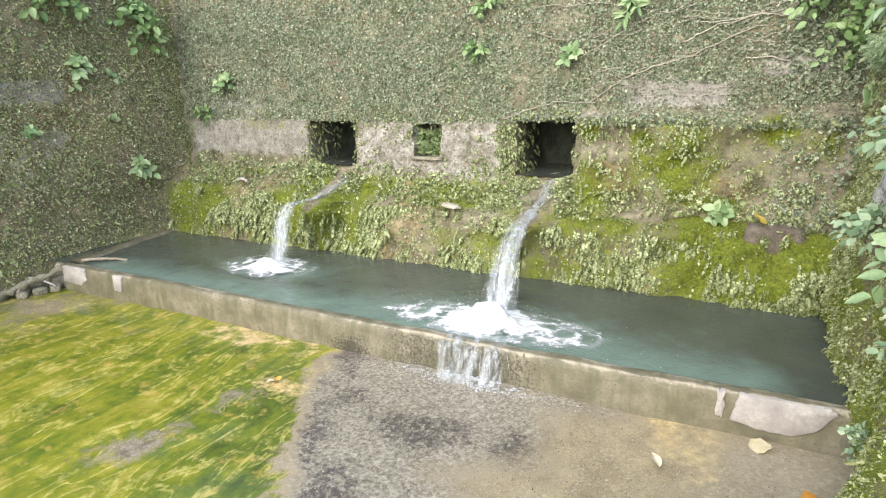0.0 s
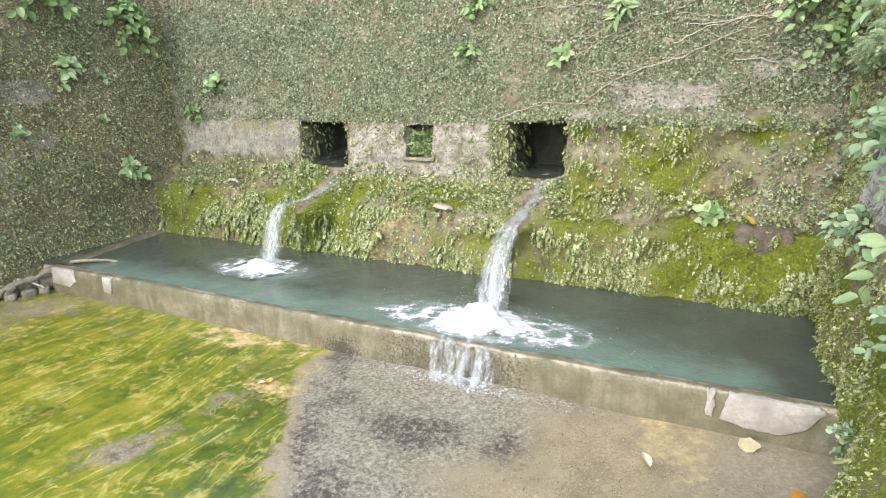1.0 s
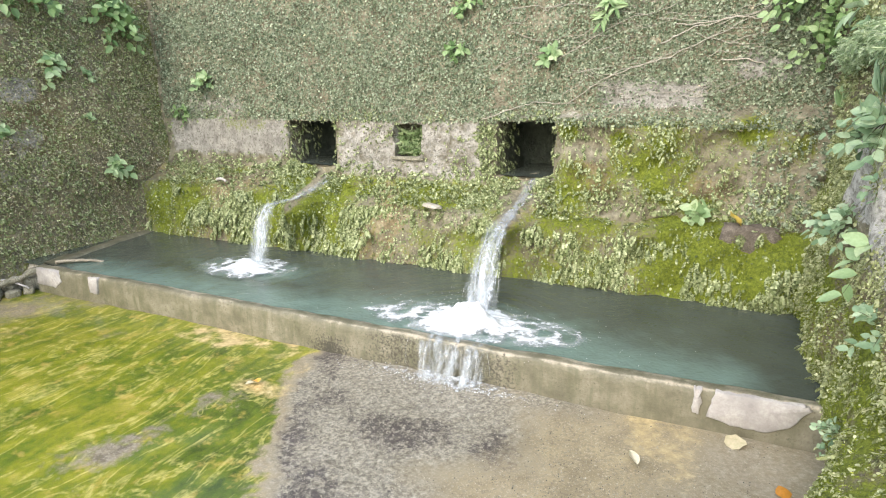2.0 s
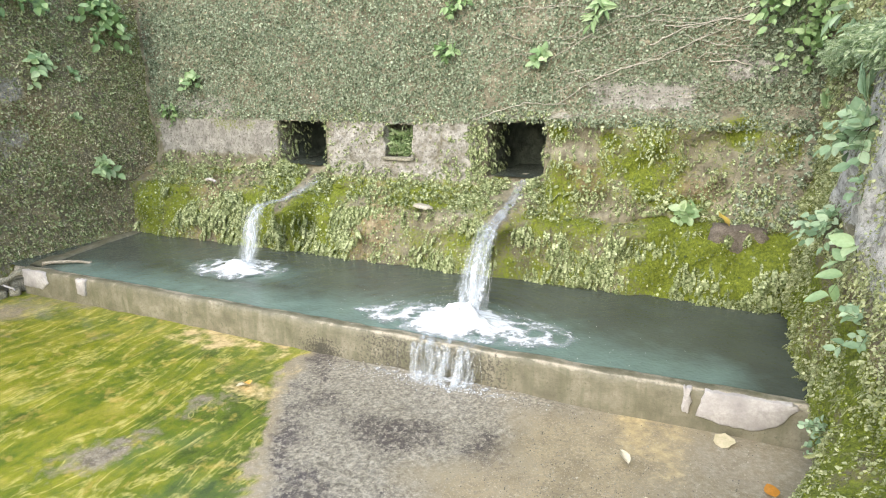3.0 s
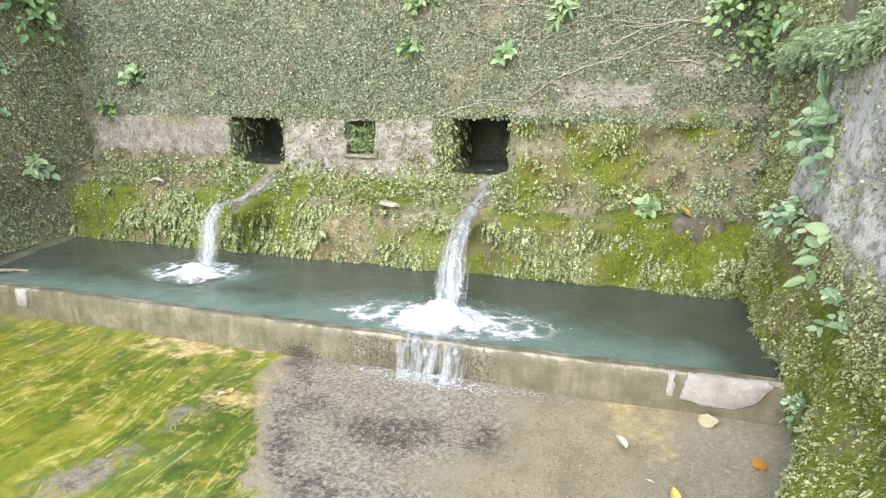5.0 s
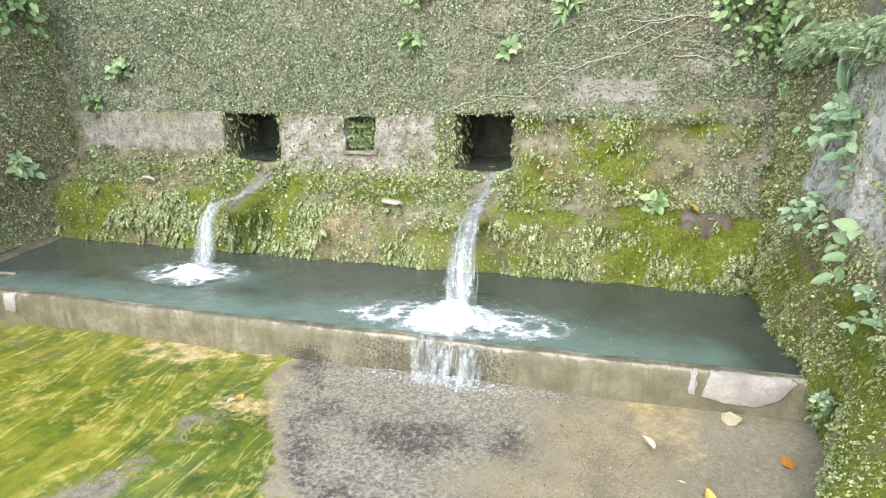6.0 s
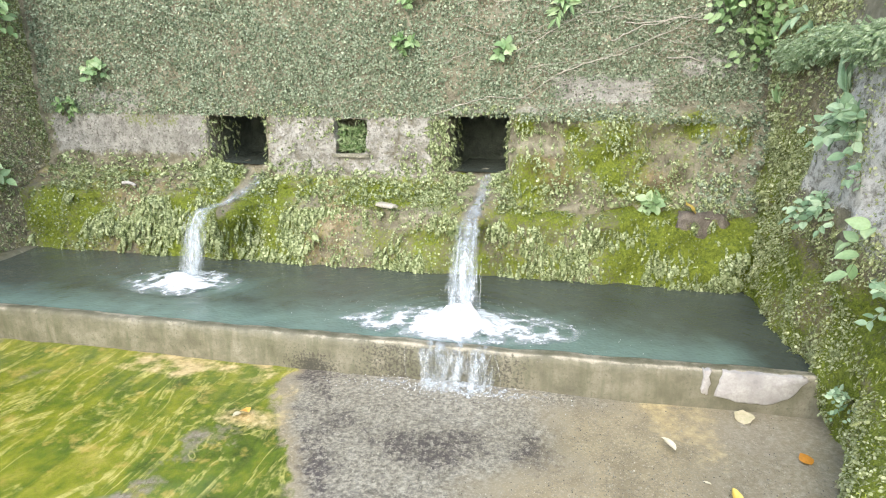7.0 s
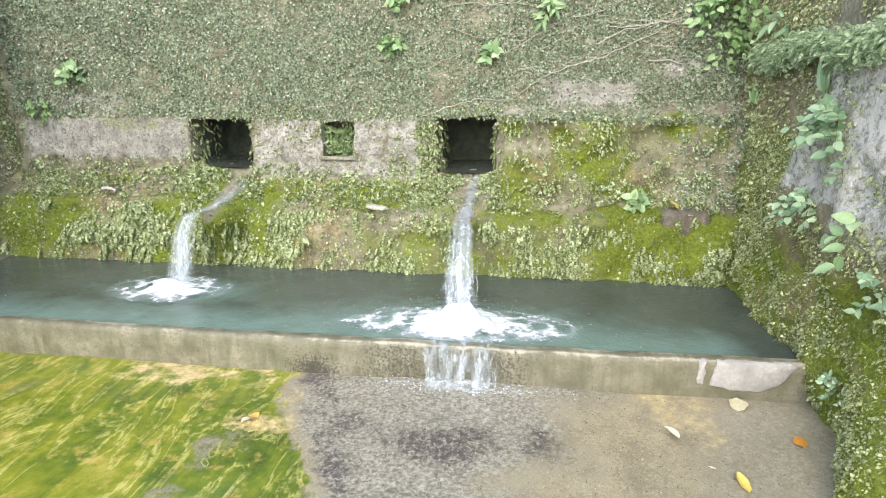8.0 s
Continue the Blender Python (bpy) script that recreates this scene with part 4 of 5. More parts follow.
strew("creeper", P, N, IVY, sizes(len(P), 0.011, 0.026), M_CREEPER, "dense small-leaved grey-green creeper covering the wall", "creeper", 0.5, 0.9, 0.35, 0.5)
P, N = on_back(9000, -3.05, 2.75, 1.25, 2.75, lambda x, z: (0.5 + 0.5 * fbm(x, 1, z, 0.25, 3, 303)) * (1 - 0.8 * bare_here(x, z)), 304)
strew("dry_creeper", P, N, BLADE, sizes(len(P), 0.015, 0.04), M_DRY, "dry brown stalks and dead leaves among the creeper", "creeper", 0.3, 1.4, 0.3, 0.8)
P, N = on_back(13000, -3.05, 2.7, 0.72, 1.4, lambda x, z: np.clip(0.4 + 0.7 * fbm(x, 2, z, 0.2, 3, 305), 0, 1) * (1 - bare_here(x, z)) * (0.55 - 0.1 * step(1.0, 1.1, x) + 0.5 * (1 - step(0.85, 1.0, z))), 306)
strew("wall_herbs", P, N, SMALL_FROND, sizes(len(P), 0.018, 0.046), M_FERN, "small green herbs rooted in the damp wall", "herb", 0.5, 0.9, 0.6, 0.5)
P, N = on_side(left_x, 1, 62000, -1.4, 1.7, 0.05, 2.7, lambda y, z: (0.5 + 0.5 * fbm(0, y, z, 0.3, 3, 311)) * (1 - 0.85 * band(y, -0.9, 0.45, 0.06) * band(z, 1.49, 1.67, 0.02)), 312)
strew("creeper", P, N, IVY, sizes(len(P), 0.011, 0.026), M_SIDE, "small-leaved creeper over the brown side wall", "creeper", 0.5, 0.9, 0.4, 0.5)
P, N = on_side(left_x, 1, 60000, -1.4, 1.7, 0.05, 2.7, lambda y, z: 0.6 + 0.5 * fbm(0, y, z, 0.25, 3, 313), 314)
strew("dry_creeper", P, N, BLADE, sizes(len(P), 0.012, 0.034), M_DRY_LIFTED, "dry brown leaves and roots on the side wall", "creeper", 0.3, 1.4, 0.3, 0.8)
P, N = on_side(right_x, -1, 60000, -1.4, 1.6, 0.02, 1.3, lambda y, z: np.clip(0.45 + 0.9 * fbm(0, y, z, 0.22, 3, 321), 0, 1) * (1 - 0.9 * band(y, -3, 0.75, 0.1) * step(0.85, 1.0, z)), 322)
strew("wall_herbs", P, N, IVY, sizes(len(P), 0.007, 0.019), M_SIDE, "small green herbs over the mossy side wall", "herb", 0.5, 0.9, 0.6, 0.5)
P, N = on_side(right_x, -1, 52000, -1.2, 1.74, 1.1, 2.75, lambda y, z: np.clip(0.35 + 0.6 * fbm(0, y, z, 0.25, 3, 323), 0, 1) * (0.28 + 0.72 * step(0.6, 0.9, y) + 0.5 * step(1.8, 1.9, z)), 324)
strew("creeper", P, N, IVY, sizes(len(P), 0.01, 0.022), M_SIDE, "thin creeper over the grey concrete of the side wall", "creeper", 0.5, 0.9, 0.5, 0.5)

off_spout = lambda x: 1 - np.maximum(np.exp(-((x - SPOUT_L) / 0.06) ** 2), np.exp(-((x - SPOUT_R - 0.02) / 0.08) ** 2))
P, N = on_ledge(7000, -3.0, 0.95, 0.16, 0.62, lambda x, s: np.clip(0.5 + 1.1 * fbm(x, s, 0, 0.2, 3, 331) - 0.55 * step(0.35, 0.52, s), 0, 1) * off_spout(x), 332)
strew("ledge_ferns", P, N, FROND, sizes(len(P), 0.045, 0.115), M_FERN, "pale green fern fronds hanging over the ledge's face", "fern", 1.1, 0.4, 0.55, 0.4)
P, N = on_ledge(2200, 0.92, 2.66, 0.16, 0.62, lambda x, s: np.clip(0.2 + 1.2 * fbm(x, s, 1, 0.16, 3, 333) + 0.35 * (1 - step(0.25, 0.34, s)), 0, 1) * off_spout(x), 334)
strew("ledge_ferns", P, N, FROND, sizes(len(P), 0.045, 0.11), M_FERN, "scattered fern fronds on the mossy ledge", "fern", 1.1, 0.4, 0.55, 0.4)
P, N = on_ledge(6500, -3.0, 2.66, 0.6, 1.0, lambda x, s: np.clip(0.45 + 0.7 * fbm(x, s, 2, 0.25, 3, 335), 0, 1) * off_spout(x) * (1 - 0.6 * step(1.0, 1.1, x)), 336)
strew("ledge_herbs", P, N, SMALL_FROND, sizes(len(P), 0.02, 0.055), M_FERN, "low green herbs growing along the ledge", "herb", 0.1, 0.9, 0.8, 0.6)
P, N = on_back(3600, -3.0, 2.7, 0.7, 1.0, lambda x, z: np.clip(0.5 + 0.7 * fbm(x, 4, z, 0.2, 3, 337), 0, 1) * (1 - step(0.8, 1.0, z)) * (1 - 0.5 * step(1, 1.1, x)), 338)
strew("wall_ferns", P, N, SMALL_FROND, sizes(len(P), 0.03, 0.07), M_FERN, "small ferns at the foot of the wall", "fern", 0.6, 0.7, 0.8, 0.5)
P, N = on_back(1300, 1.03, 2.7, 0.72, 1.36, lambda x, z: np.clip(0.45 + 0.8 * fbm(x, 5, z, 0.18, 3, 339), 0, 1), 340)
strew("wall_ferns", P, N, FROND, sizes(len(P), 0.03, 0.07), M_FERN, "pale ferns on the mossy rubble beside the spout", "fern", 0.9, 0.6, 0.7, 0.5)
P, N = on_back(380, 0.4, 0.57, 0.85, 1.3, lambda x, z: 0.8 + 0 * x, 341)
strew("wall_ferns", P, N, FROND, sizes(len(P), 0.03, 0.075), M_FERN, "ferns crowding the jamb of the dark spout", "fern", 0.8, 0.6, 0.9, 0.5)
P, N = on_side(right_x, -1, 2600, -1.2, 1.5, 0.05, 1.4, lambda y, z: np.clip(0.45 + 0.8 * fbm(0, y, z, 0.2, 3, 343), 0, 1) * (1 - 0.9 * band(y, -3, 0.75, 0.1) * step(0.85, 1.0, z)), 344)
strew("wall_ferns", P, N, FROND, sizes(len(P), 0.025, 0.06), M_SIDE, "fern fronds hanging on the mossy side wall", "fern", 0.9, 0.6, 0.7, 0.5)
P, N = on_side(left_x, 1, 1500, -0.8, 1.7, 0.15, 1.0, lambda y, z: np.clip(0.4 + 0.8 * fbm(0, y, z, 0.25, 3, 345), 0, 1) * (0.3 + 0.7 * (1 - step(0.3, 0.6, z))), 346)
strew("wall_ferns", P, N, FROND, sizes(len(P), 0.03, 0.07), M_FERN, "ferns at the foot of the earthy side wall", "fern", 0.9, 0.6, 0.7, 0.5)
P, N = on_side(right_x, -1, 9000, -0.05, 1.5, 1.7, 1.9, lambda y, z: np.clip(0.65 + 0.5 * fbm(0, y, z, 0.15, 2, 347), 0, 1) * band(z, 1.73, 1.86, 0.03), 348)
P[:, 0] -= 0.07 * r.random(len(P)) ** 1.5
P[:, 2] += 0.035 * fbm(P[:, 1], 0, 0, 0.2, 3, 349) - 0.06 * r.random(len(P)) ** 3 - 0.05 * step(0.6, 1.5, P[:, 1])
strew("fern_fringe", P, N, FROND, sizes(len(P), 0.025, 0.06), M_PALEFERN, "fringe of feathery light green fern on the side wall", "fern", 0.5, 0.9, 1.0, 0.5)

P, N = on_ledge(80000, -3.0, 2.66, 0.2, 1.0, lambda x, s: np.clip(0.3 + 0.8 * fbm(x, s, 0, 0.4, 3, 91) + 0.45 * step(0.95, 1.1, x), 0, 1) * off_spout(x), 352)
strew("moss", P, N, BLADE, sizes(len(P), 0.006, 0.014), M_MOSS, "soft yellow-green moss over the ledge", "moss", 0.2, 0.8, 0.9, 0.6)
P, N = on_back(26000, 1.03, 2.7, 0.7, 1.37, lambda x, z: np.clip(0.12 + 0.8 * fbm(x, 0, z, 0.3, 2, 81) + moss_pads(x, z), 0, 1), 354)
strew("moss", P, N, BLADE, sizes(len(P), 0.006, 0.014), M_MOSS, "patches of bright moss on the rubble wall", "moss", 0.4, 0.8, 0.9, 0.6)
P, N = on_side(right_x, -1, 26000, -1.2, 1.5, 0.0, 1.0, lambda y, z: np.clip(0.55 + 0.7 * fbm(0, y, z, 0.3, 2, 83) - 0.7 * step(0.6, 0.9, z), 0, 1), 356)
strew("moss", P, N, BLADE, sizes(len(P), 0.007, 0.016), M_MOSS, "thick moss over the foot of the side wall", "moss", 0.4, 0.8, 0.9, 0.6)
gx, gz = r.uniform(OPEN_W[0] + 0.01, OPEN_W[1] - 0.01, 520), 1.02 + 0.2 * r.random(520) ** 1.5
P = np.stack([gx, 1.75 + 0.09 * r.random(520), gz], 1)
strew("niche_grass", P, np.tile([0.0, -1, 0], (520, 1)), BLADE, sizes(520, 0.03, 0.09), M_FRINGE, "fresh green grass growing inside the small niche", "grass", -0.3, 1.0, 0.5, 0.6)
for a, b, c, d in (OPEN_L, OPEN_R):
    n = 190
    side = r.random(n) < 0.55
    P = np.stack([np.where(side, a + 0.012, b - 0.012), 1.7 + 0.5 * r.random(n) ** 1.5, r.uniform(c + 0.02, d - 0.03, n)], 1)
    N = np.stack([np.where(side, 1.0, -1.0), np.full(n, -0.6), np.zeros(n)], 1)
    strew("jamb_ferns", P, N, FROND, sizes(n, 0.03, 0.08), M_FERN, "ferns hanging inside the dark spout opening", "fern", 0.9, 0.6, 0.6, 0.5)

P, N = on_ledge(5200, -1.7, 1.15, 0.7, 1.0, lambda x, s: np.maximum(band(x, -1.6, -0.88, 0.08), band(x, 0.35, 1.1, 0.08)) * np.clip(0.75 + 0.6 * fbm(x, s, 8, 0.15, 3, 381), 0, 1) * off_spout(x), 382)
strew("apron_herbs", P, N, SMALL_FROND, sizes(len(P), 0.02, 0.055), M_FERN, "green herbs crowding the slope below the dark spouts", "herb", 0.3, 0.9, 0.8, 0.6)

sill = bmesh.new()
bmesh.ops.create_cube(sill, size=1.0)
bmesh.ops.scale(sill, vec=(0.31, 0.09, 0.024), verts=sill.verts)
bmesh.ops.subdivide_edges(sill, edges=sill.edges[:], cuts=5, use_grid_fill=True)
for v in sill.verts:
    v.co += 0.006 * noise.noise_vector(v.co * 22)
bmesh.ops.translate(sill, vec=(-0.244, 1.705, 0.996), verts=sill.verts)
tagged(part("niche_sill", sill, M_STONE, None), "pale worn sill of the small niche", "sill", "", "structure")

P, N = on_ledge(15000, -3.0, 2.66, 0.15, 0.64, lambda x, s: np.clip(0.55 + 0.6 * fbm(x, s, 6, 0.18, 3, 361), 0, 1) * off_spout(x) * (1 - 0.75 * step(1.0, 1.1, x)), 362)
strew("ledge_herbs", P, N, IVY, sizes(len(P), 0.01, 0.026), M_FERN, "tiny green leaves filling the ledge's face between ferns", "herb", 0.7, 0.8, 0.6, 0.6)
P, N = on_back(3600, 2.35, 2.9, 0.7, 2.4, lambda x, z: np.clip(0.6 + 0.5 * fbm(x, 6, z, 0.2, 3, 363), 0, 1), 364)
strew("corner_ferns", P, N, SMALL_FROND, sizes(len(P), 0.022, 0.048), M_CREEPER, "leafy tangle filling the wall's corner", "fern", 0.6, 0.8, 0.8, 0.6)
P, N = on_side(right_x, -1, 2400, 0.95, 1.75, 0.3, 2.3, lambda y, z: np.clip(0.6 + 0.5 * fbm(2, y, z, 0.2, 3, 365), 0, 1), 366)
strew("corner_ferns", P, N, SMALL_FROND, sizes(len(P), 0.025, 0.05), M_SIDE, "ferns crowding the side wall near the corner", "fern", 0.6, 0.8, 0.8, 0.6)
P, N = on_side(left_x, 1, 11000, -1.2, 1.75, 0.2, 2.7, lambda y, z: np.clip(0.4 + 0.7 * fbm(3, y, z, 0.28, 3, 367), 0, 1), 368)
strew("wall_herbs", P, N, SMALL_FROND, sizes(len(P), 0.02, 0.05), M_FERN, "pale little herbs dotted over the side wall", "herb", 0.6, 0.9, 0.7, 0.6)
n = 26000
gx, gy = r.uniform(-0.1, 2.6, n), r.uniform(-1.7, -0.02, n)
ok = gx > 0.05 - 0.58 * (gy + 0.1)
ok &= r.random(n) < 0.45 + 0.6 * fbm(gx, gy, 0, 0.3, 3, 371)
gx, gy = gx[ok], gy[ok]
P = np.stack([gx, gy, np.full(len(gx), 0.003)], 1)
strew("grit", P, np.tile([0.0, 0, 1], (len(gx), 1)), IVY, sizes(len(gx), 0.003, 0.0085), M_GRIT, "loose light and dark grit on the wet paving", "grit", 0.0, 1.0, 0.1, 0.5)

# ---- single plants ----
LEAVES = {}


def leaf_mesh(length, width, material, droop=0.25):
    key = (round(length, 3), round(width, 3), material.name, droop)
    if key not in LEAVES:
        V, F = broad_leaf(length, width, 0.18, droop)
        LEAVES[key] = mesh_from("leaf", V, F, material)
    return LEAVES[key]


def plant(name, at, out, count, leaf_len, spread, material, label, category, seed, slim=0.62, rise=0.6, droop=0.25, erect=0.0):
    """A leafy plant: a few bent stems from its root, with leaves along and at the end of each."""
    base = empty(name, at, label, category)
    r = np.random.default_rng(seed)
    out = np.array(out, float)
    out /= np.linalg.norm(out)
    stems = max(3, count // 5)
    for k in range(stems):
        d = unit(out * r.uniform(0.4, 1.0) + np.array([0, 0, rise * r.uniform(0.2, 1.2)]) + 0.75 * r.normal(size=3) * (1 - 0.6 * abs(out)))
        length = spread * r.uniform(0.5, 1.0)
        t = np.linspace(0, 1, 7)[:, None]
        P = d * length * t + np.array([0, 0, -0.35 * length]) * t ** 2
        part("stem", bm_of(*tube(P, 0.0028 * (1.2 - t[:, 0]), 5)), M_STEM, base)
        mine = count // stems + (1 if k < count % stems else 0)
        for j in range(mine):
            f = 1.0 - 0.75 * j / max(1, mine)
            p = d * length * f + np.array([0, 0, -0.35 * length]) * f ** 2
            ang = j * 2.4 + r.normal() * 0.4
            a = unit(np.cross(d, [0.1, 0.2, 1]))
            b = np.cross(d, a)
            tip = unit(0.9 * (math.cos(ang) * a + math.sin(ang) * b) + 0.5 * d + 0.35 * out + np.array([0, 0, -0.25 + 3.0 * erect]))
            upv = unit(np.array([0, 0, 0.75]) + 1.0 * out + np.array([0, -0.3, 0]) + 0.35 * r.normal(size=3))
            side = unit(np.cross(tip, upv))
            upv = np.cross(side, tip)
            size = leaf_len * (1.0, 0.8, 0.62)[int(r.integers(0, 3))]
            ob = new("leaf", leaf_mesh(size, size * slim, material, droop))
            ob.parent = base
            ob.matrix_basis = Matrix(((side[0], tip[0], upv[0], p[0]), (side[1], tip[1], upv[1], p[1]), (side[2], tip[2], upv[2], p[2]), (0, 0, 0, 1)))
    return base


def back_at(x, z):
    return (x, float(back_y(x, z)), z)


def left_at(y, z):
    return (float(left_x(y, z)), y, z)


def right_at(y, z):
    return (float(right_x(y, z)), y, z)


B, L, R = (0, -1, 0), (1, -0.1, 0), (-1, -0.15, 0)
plant("wall_plant", back_at(0.95, 1.81), B, 27, 0.076, 0.106, M_PALE, "small pale green broad-leaved plant rooted in the wall", "plant", 401)
plant("wall_plant", back_at(0.22, 1.87), B, 49, 0.064, 0.128, M_PLANT, "fresh green leafy plant sprouting from the wall", "plant", 402)
plant("wall_plant", back_at(-2.43, 1.64), B, 56, 0.081, 0.149, M_PALE, "light green leafy plant high on the wall", "plant", 403)
plant("wall_plant", back_at(-2.78, 1.36), B, 32, 0.064, 0.128, M_PLANT, "small shaded plant in the wall's corner", "plant", 404)
plant("wall_plant", back_at(0.3, 2.2), B, 49, 0.064, 0.139, M_PLANT, "green plant hanging high on the creeper wall", "plant", 405)
plant("wall_plant", back_at(1.36, 2.1), B, 32, 0.107, 0.128, M_PALE, "narrow-leaved pale plant on the creeper wall", "plant", 406, 0.3)
plant("wall_plant", (2.06, 1.5, 0.76), B, 24, 0.086, 0.106, M_PALE, "pale green heart-leaved seedling on the mossy ledge", "plant", 407, 0.75)
plant("wall_plant", left_at(1.02, 0.88), L, 49, 0.091, 0.149, M_PALE, "light green leafy plant low on the side wall", "plant", 408)
plant("wall_shrub", left_at(1.28, 2.22), L, 145, 0.091, 0.288, M_PLANT, "bushy green shrub hanging from the side wall", "shrub", 409)
plant("wall_plant", left_at(0.62, 1.78), L, 49, 0.086, 0.170, M_PALE, "light green plant on the concrete band", "plant", 410)
plant("wall_plant", left_at(0.9, 1.7), L, 17, 0.064, 0.106, M_PALE, "little pale sprig on the side wall", "plant", 411)
plant("wall_shrub", left_at(0.5, 2.36), L, 107, 0.091, 0.267, M_PLANT, "green shrub hanging high on the side wall", "shrub", 412)
plant("wall_plant", left_at(0.85, 1.33), L, 16, 0.054, 0.064, M_PALE, "tiny pale seedling on the brown wall", "plant", 413)
plant("wall_plant", left_at(0.1, 1.25), L, 20, 0.076, 0.106, M_PALE, "small broad-leaved plant on the brown wall", "plant", 414)
plant("corner_shrub", back_at(2.62, 2.16), (-0.3, -1, 0), 260, 0.066, 0.36, M_PLANT, "dense bright green shrub in the wall's corner", "shrub", 415)
plant("corner_shrub", back_at(2.68, 1.84), (-0.3, -1, 0), 90, 0.062, 0.22, M_PLANT, "trailing green leaves below the corner shrub", "shrub", 416)
plant("side_plant", right_at(0.38, 1.43), R, 95, 0.078, 0.22, M_SOFT, "large soft grey-green leaves on the side wall", "plant", 417, 0.72, 0.45, 0.12)
plant("side_plant", right_at(0.5, 1.5), R, 5, 0.19, 0.07, M_SOFT, "upright long pale leaves on the side wall", "plant", 418, 0.26, 4.0, 0.1, 1.0)
plant("side_plant", right_at(1.45, 1.42), R, 7, 0.13, 0.08, M_PALE, "slender pale upright leaves in the wall's corner", "plant", 419, 0.26, 2.5, 0.1, 0.7)
plant("side_plant", right_at(0.4, 0.97), R, 90, 0.054, 0.2, M_SOFT, "rounded soft green leaves on the side wall", "plant", 420, 0.72)
plant("side_plant", right_at(-0.1, 0.93), R, 9, 0.12, 0.15, M_PALE, "very pale broad leaves jutting from the side wall", "plant", 421, 0.6)
plant("side_plant", right_at(-0.33, 0.72), R, 34, 0.055, 0.17, M_SOFT, "small soft green leaves on the mossy wall", "plant", 422, 0.7)
plant("side_plant", right_at(-0.27, 0.25), R, 64, 0.032, 0.15, M_SOFT, "low clump of small grey-green leaves", "plant", 423, 0.7)
plant("side_plant", right_at(1.2, 1.98), R, 8, 0.13, 0.12, M_SOFT, "pale leaves hanging above the fern fringe", "plant", 424, 0.38)
plant("side_plant", right_at(0.16, 1.17), R, 9, 0.055, 0.08, M_SOFT, "little soft green sprig on bare concrete", "plant", 425, 0.7)


# ---- bare vines ----
def vine(x0, z0, x1, z1, bow, radius, seed):
    r = np.random.default_rng(seed)
    t = np.linspace(0, 1, 26)
    x = x0 + (x1 - x0) * t + 0.025 * np.cumsum(r.normal(size=26)) * 0.35
    z = z0 + (z1 - z0) * t + bow * np.sin(np.pi * t) + 0.02 * np.cumsum(r.normal(size=26)) * 0.35
    P = np.stack([x, back_y(x, z) - 0.012 - radius, z], 1)
    V, F = tube(P, radius * (1.15 - 0.6 * t), 6)
    thing("vine", V, F, M_VINE, "bare pale vine stem creeping across the wall", "vine", group="vines on the wall")


vine(0.45, 1.335, 1.2, 1.5, 0.03, 0.0043, 501)
vine(1.1, 1.45, 2.15, 1.9, 0.02, 0.0030, 502)
vine(1.35, 1.62, 2.4, 2.05, -0.03, 0.0037, 503)
vine(1.0, 1.75, 1.9, 2.15, 0.04, 0.0031, 504)
vine(1.7, 1.85, 2.5, 2.0, 0.05, 0.0043, 505)
vine(1.5, 1.5, 2.1, 1.62, -0.04, 0.0025, 506)
vine(2.1, 1.74, 2.55, 1.6, 0.02, 0.0043, 507)
vine(0.6, 2.1, 1.5, 2.02, 0.05, 0.0025, 508)
vine(1.8, 1.98, 2.6, 2.2, -0.03, 0.0037, 509)
vine(-0.5, 1.38, 0.1, 1.46, 0.02, 0.0019, 510)

for k in range(34):
    vx, vz = float(rng.uniform(0.5, 2.2)), float(rng.uniform(1.45, 2.2))
    vine(vx, vz, vx + float(rng.uniform(0.25, 0.7)), vz + float(rng.uniform(-0.08, 0.2)), float(rng.normal() * 0.03), 0.002, 520 + k)


# ---- mortar patches on the kerb ----
def mortar_patch(outline, seed, label):
    """A ragged plate of mortar a few millimetres proud of the kerb's face."""
    r = np.random.default_rng(seed)
    O = np.array(outline)
    X, Z = [], []
    for a, b in zip(O, np.roll(O, -1, 0)):
        for f in np.linspace(0, 1, 7)[:-1]:
            q = a + (b - a) * f + 0.003 * r.normal(size=2)
            X.append(q[0]), Z.append(min(q[1], 0.207 + 0.01 * float(step(1.6, 2.6, q[0]))))
    X, Z = np.array(X), np.array(Z)
    n, mx, mz = len(X), np.mean(X), np.mean(Z)
    front = np.stack([X, np.full(n, -0.009), Z], 1)
    inner = np.stack([mx + (X - mx) * 0.96, np.full(n, -0.013), mz + (Z - mz) * 0.93], 1)
    back = np.stack([X, np.full(n, 0.02), Z], 1)
    V = np.concatenate([back, front, inner, [[mx, -0.014, mz]]])
    F = [(i, (i + 1) % n, n + (i + 1) % n, n + i) for i in range(n)] + [(n + i, n + (i + 1) % n, 2 * n + (i + 1) % n, 2 * n + i) for i in range(n)]
    F += [(2 * n + i, 2 * n + (i + 1) % n, 3 * n) for i in range(n)]
    thing("mortar_patch", V, F, M_PATCH, label, "mortar patch")


mortar_patch([(2.215, 0.075), (2.245, 0.212), (2.42, 0.218), (2.6, 0.22), (2.63, 0.2), (2.56, 0.1), (2.46, 0.05), (2.34, 0.05)], 601, "large pale mortar repair on the trough's front wall")
mortar_patch([(2.155, 0.085), (2.15, 0.21), (2.19, 0.212), (2.185, 0.08)], 602, "narrow pale mortar strip on the trough's front wall")
mortar_patch([(-2.77, 0.07), (-2.76, 0.205), (-2.5, 0.206), (-2.47, 0.12), (-2.55, 0.06)], 604, "pale mortar face at the trough wall's end")
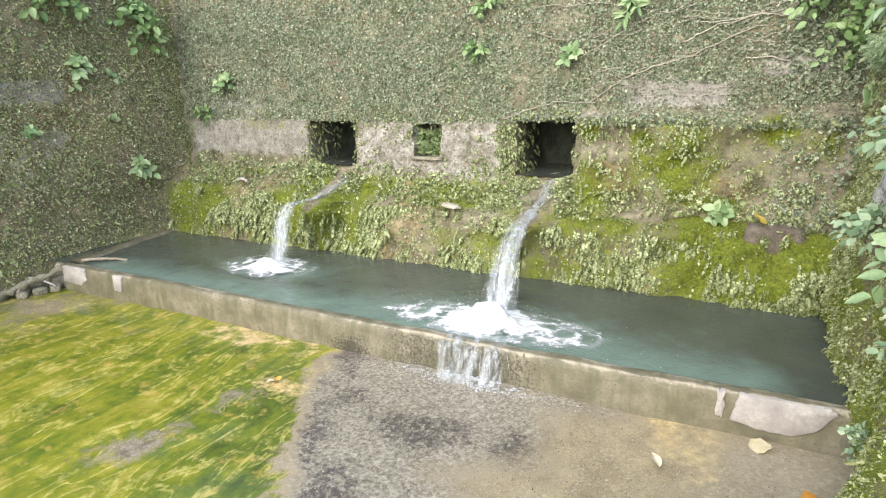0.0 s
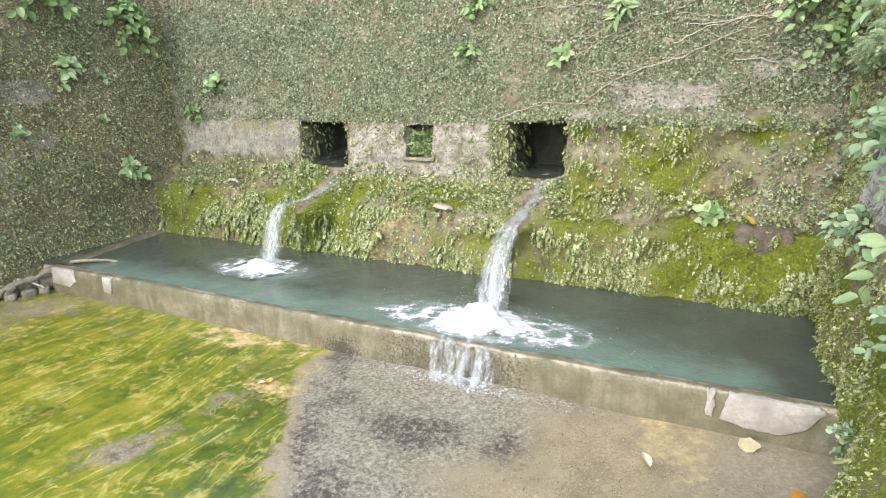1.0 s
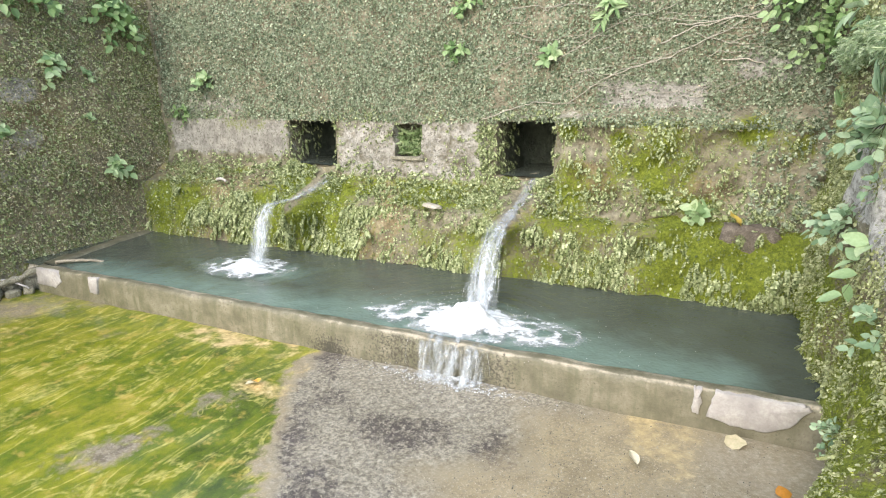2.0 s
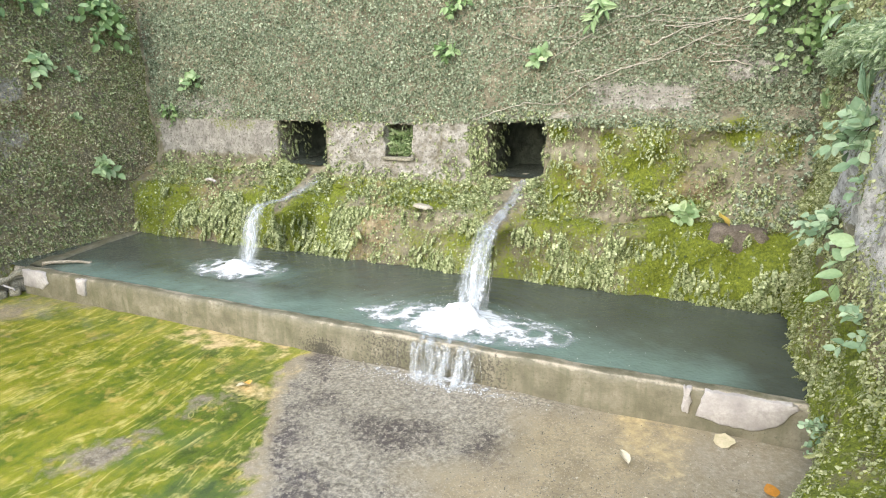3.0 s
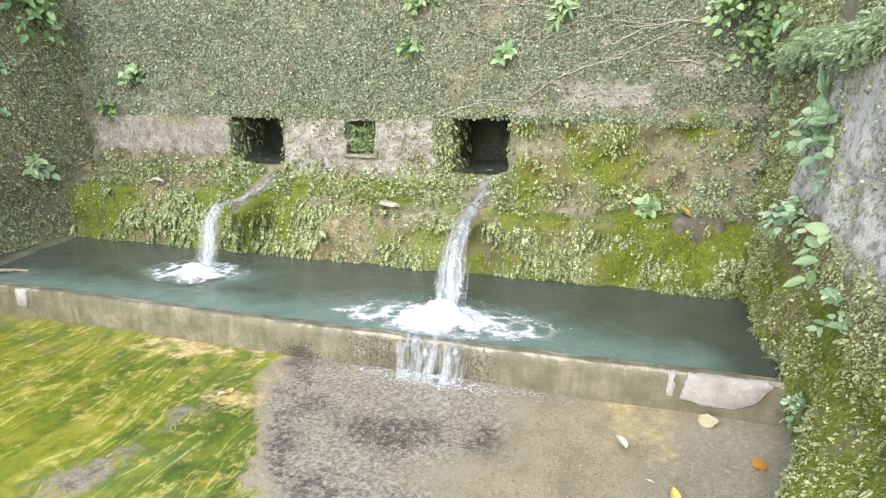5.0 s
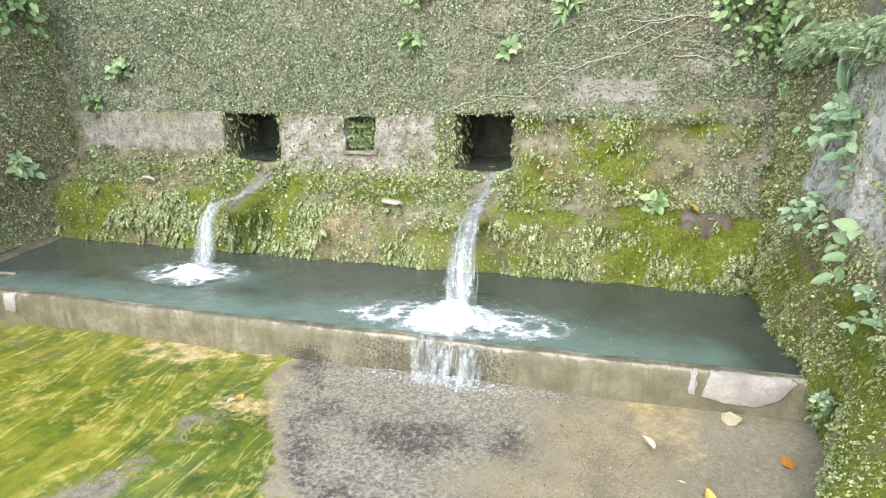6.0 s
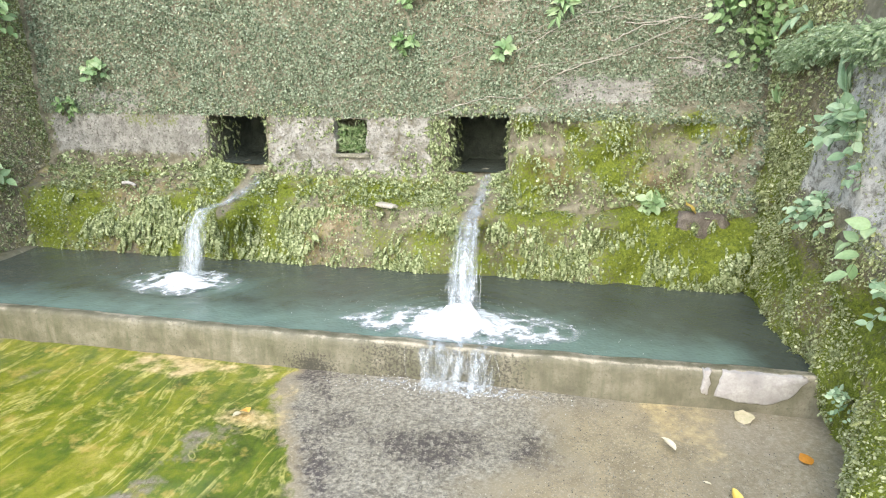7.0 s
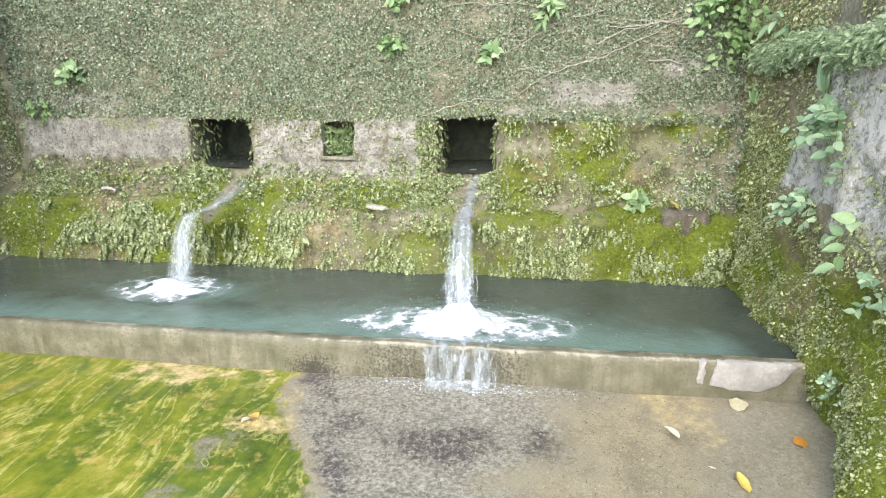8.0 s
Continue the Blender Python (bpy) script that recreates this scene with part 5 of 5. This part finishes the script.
mortar_patch([(-2.13, 0.08), (-2.13, 0.2), (-2.03, 0.205), (-2.05, 0.07)], 603, "small whitish mortar patch on the trough's front wall")


# ---- stones, sticks and fallen leaves ----
def stone(at, size, seed, label, material=None, rough=0.05):
    bm = bmesh.new()
    bmesh.ops.create_icosphere(bm, subdivisions=3, radius=1.0)
    for v in bm.verts:
        c = v.co
        k = max(abs(c.x), abs(c.y), abs(c.z)) ** -0.8
        k *= 1 + 0.14 * noise.noise(c * 1.6 + Vector((seed, 0, 0))) + rough * noise.noise(c * 5 + Vector((0, seed, 0))) + 0.6 * rough * noise.noise(c * 11)
        v.co = Vector((c.x * size[0] * k, c.y * size[1] * k, c.z * size[2] * k))
    me = bpy.data.meshes.new("stone")
    bm.to_mesh(me)
    bm.free()
    me.materials.append(material or M_STONE)
    me.polygons.foreach_set("use_smooth", [True] * len(me.polygons))
    ob = tagged(new("stone", me), label, "stone", "stones at the trough's end")
    ob.matrix_basis = pose(*at, 0, 0, seed * 37)
    return ob


stone((-2.9, 0.03, 0.05), (0.085, 0.07, 0.06), 2, "grey stone beside the trough's end")
stone((-2.97, -0.1, 0.03), (0.08, 0.06, 0.045), 3, "flat grey stone at the side wall's foot")
stone((-2.82, -0.06, 0.02), (0.05, 0.04, 0.03), 4, "small pale stone on wet paving")
stone((-3.0, -0.25, 0.03), (0.08, 0.06, 0.04), 5, "mossy stone at the side wall's foot")
stone((-2.97, 0.16, 0.12), (0.09, 0.1, 0.07), 6, "grey stone wedged at the kerb's corner")
stone((-2.84, -0.17, 0.02), (0.05, 0.035, 0.03), 7, "small stone on wet paving")
stone((-3.02, -0.42, 0.02), (0.08, 0.08, 0.04), 8, "brown stone at the side wall's foot")
stone((-2.9, -0.27, 0.015), (0.04, 0.05, 0.025), 11, "small grey stone among rubble")
stone((0.14, 1.35, 0.675), (0.09, 0.04, 0.014), 9, "flat pale slab on the ledge's edge", M_VINE)
stone((2.39, 1.39, 0.61), (0.17, 0.06, 0.105), 10, "rough brown stone set in the mossy ledge", M_BROWN, 0.2)


def stick(a, b, radius, label, material=None):
    a, b = np.array(a), np.array(b)
    t = np.linspace(0, 1, 12)[:, None]
    P = a + (b - a) * t + np.array([0, 0, 0.012]) * np.sin(t * 3.1) + 0.0015 * rng.normal(size=(12, 3))
    V, F = tube(P, radius * (1.1 - 0.3 * t[:, 0]), 7)
    thing("stick", V, F, material or M_WOOD, label, "stick")


stick((-2.72, 0.13, 0.215), (-2.42, 0.34, 0.2), 0.014, "pale wet branch lying across the trough's corner")
stick((-2.1, 1.36, 0.76), (-1.97, 1.34, 0.75), 0.014, "short whitish stick lying on the mossy ledge", M_PATCH)
V, F = tube(np.linspace((-2.8, 0.05, 0.17), (-3.02, -0.5, 0.01), 14) + 0.006 * rng.normal(size=(14, 3)), 0.03 + 0.009 * rng.normal(size=14), 7)
thing("broken_edging", V, F, M_STONE, "broken pale concrete edging sloping down beside the trough", "edging")
stick((-2.96, -0.17, 0.12), (-2.78, -0.08, 0.05), 0.009, "white stick leaning on small stones", M_PATCH)


def fallen_leaf(at, length, width, turn, material, label, tilt=6, droop=0.1):
    V, F = broad_leaf(length, width, 0.16, droop)
    V = np.array(V) - np.array([0, length / 2, 0])
    V[:, 0] *= 1 + 0.3 * vnoise(V[:, 1] * 55, at[0] * 9, V[:, 0] * 20, 91)
    V[:, 2] += 0.12 * length * vnoise(V[:, 0] * 40, V[:, 1] * 40, at[0] * 7, 92)
    V[:, 2] -= V[:, 2].min()
    ob = thing("fallen_leaf", V, F, material, label, "leaf", group="fallen leaves")
    ob.matrix_basis = pose(*at, tilt, 0, turn)


fallen_leaf((2.345, -0.07, 0.006), 0.09, 0.1, -8, M_STRAW, "large rounded straw-coloured fallen leaf on wet paving", 24)
fallen_leaf((1.94, -0.39, 0.006), 0.1, 0.045, 25, M_STRAW, "curled pale yellow fallen leaf on wet paving", 20, 0.4)
fallen_leaf((2.515, -0.372, 0.006), 0.065, 0.06, 25, M_ORANGE, "orange fallen leaf on wet paving", 20)
fallen_leaf((2.155, -0.71, 0.006), 0.11, 0.045, 10, M_YELLOW, "long yellow fallen leaf on wet paving", 12)
fallen_leaf((-0.05, -0.52, 0.006), 0.07, 0.05, 60, M_ORANGE, "crumpled brown and orange leaf on green algae", 12, 0.5)
fallen_leaf((-0.08, -0.54, 0.008), 0.05, 0.035, 150, M_STRAW, "small pale leaf scrap on green algae", 12)
fallen_leaf((2.58, -0.56, 0.01), 0.06, 0.04, 100, M_STRAW, "small pale leaf beside the mossy wall", 14)
fallen_leaf((2.275, 1.34, 0.75), 0.12, 0.08, 70, M_YELLOW, "bright yellow fallen leaf on the mossy ledge", 50)
fallen_leaf((2.18, 1.38, 0.745), 0.07, 0.04, 120, M_STRAW, "pale yellow fallen leaf on the mossy ledge", 20)
fallen_leaf((2.06, -0.62, 0.005), 0.035, 0.015, 70, M_STRAW, "tiny pale leaf on wet paving", 6)
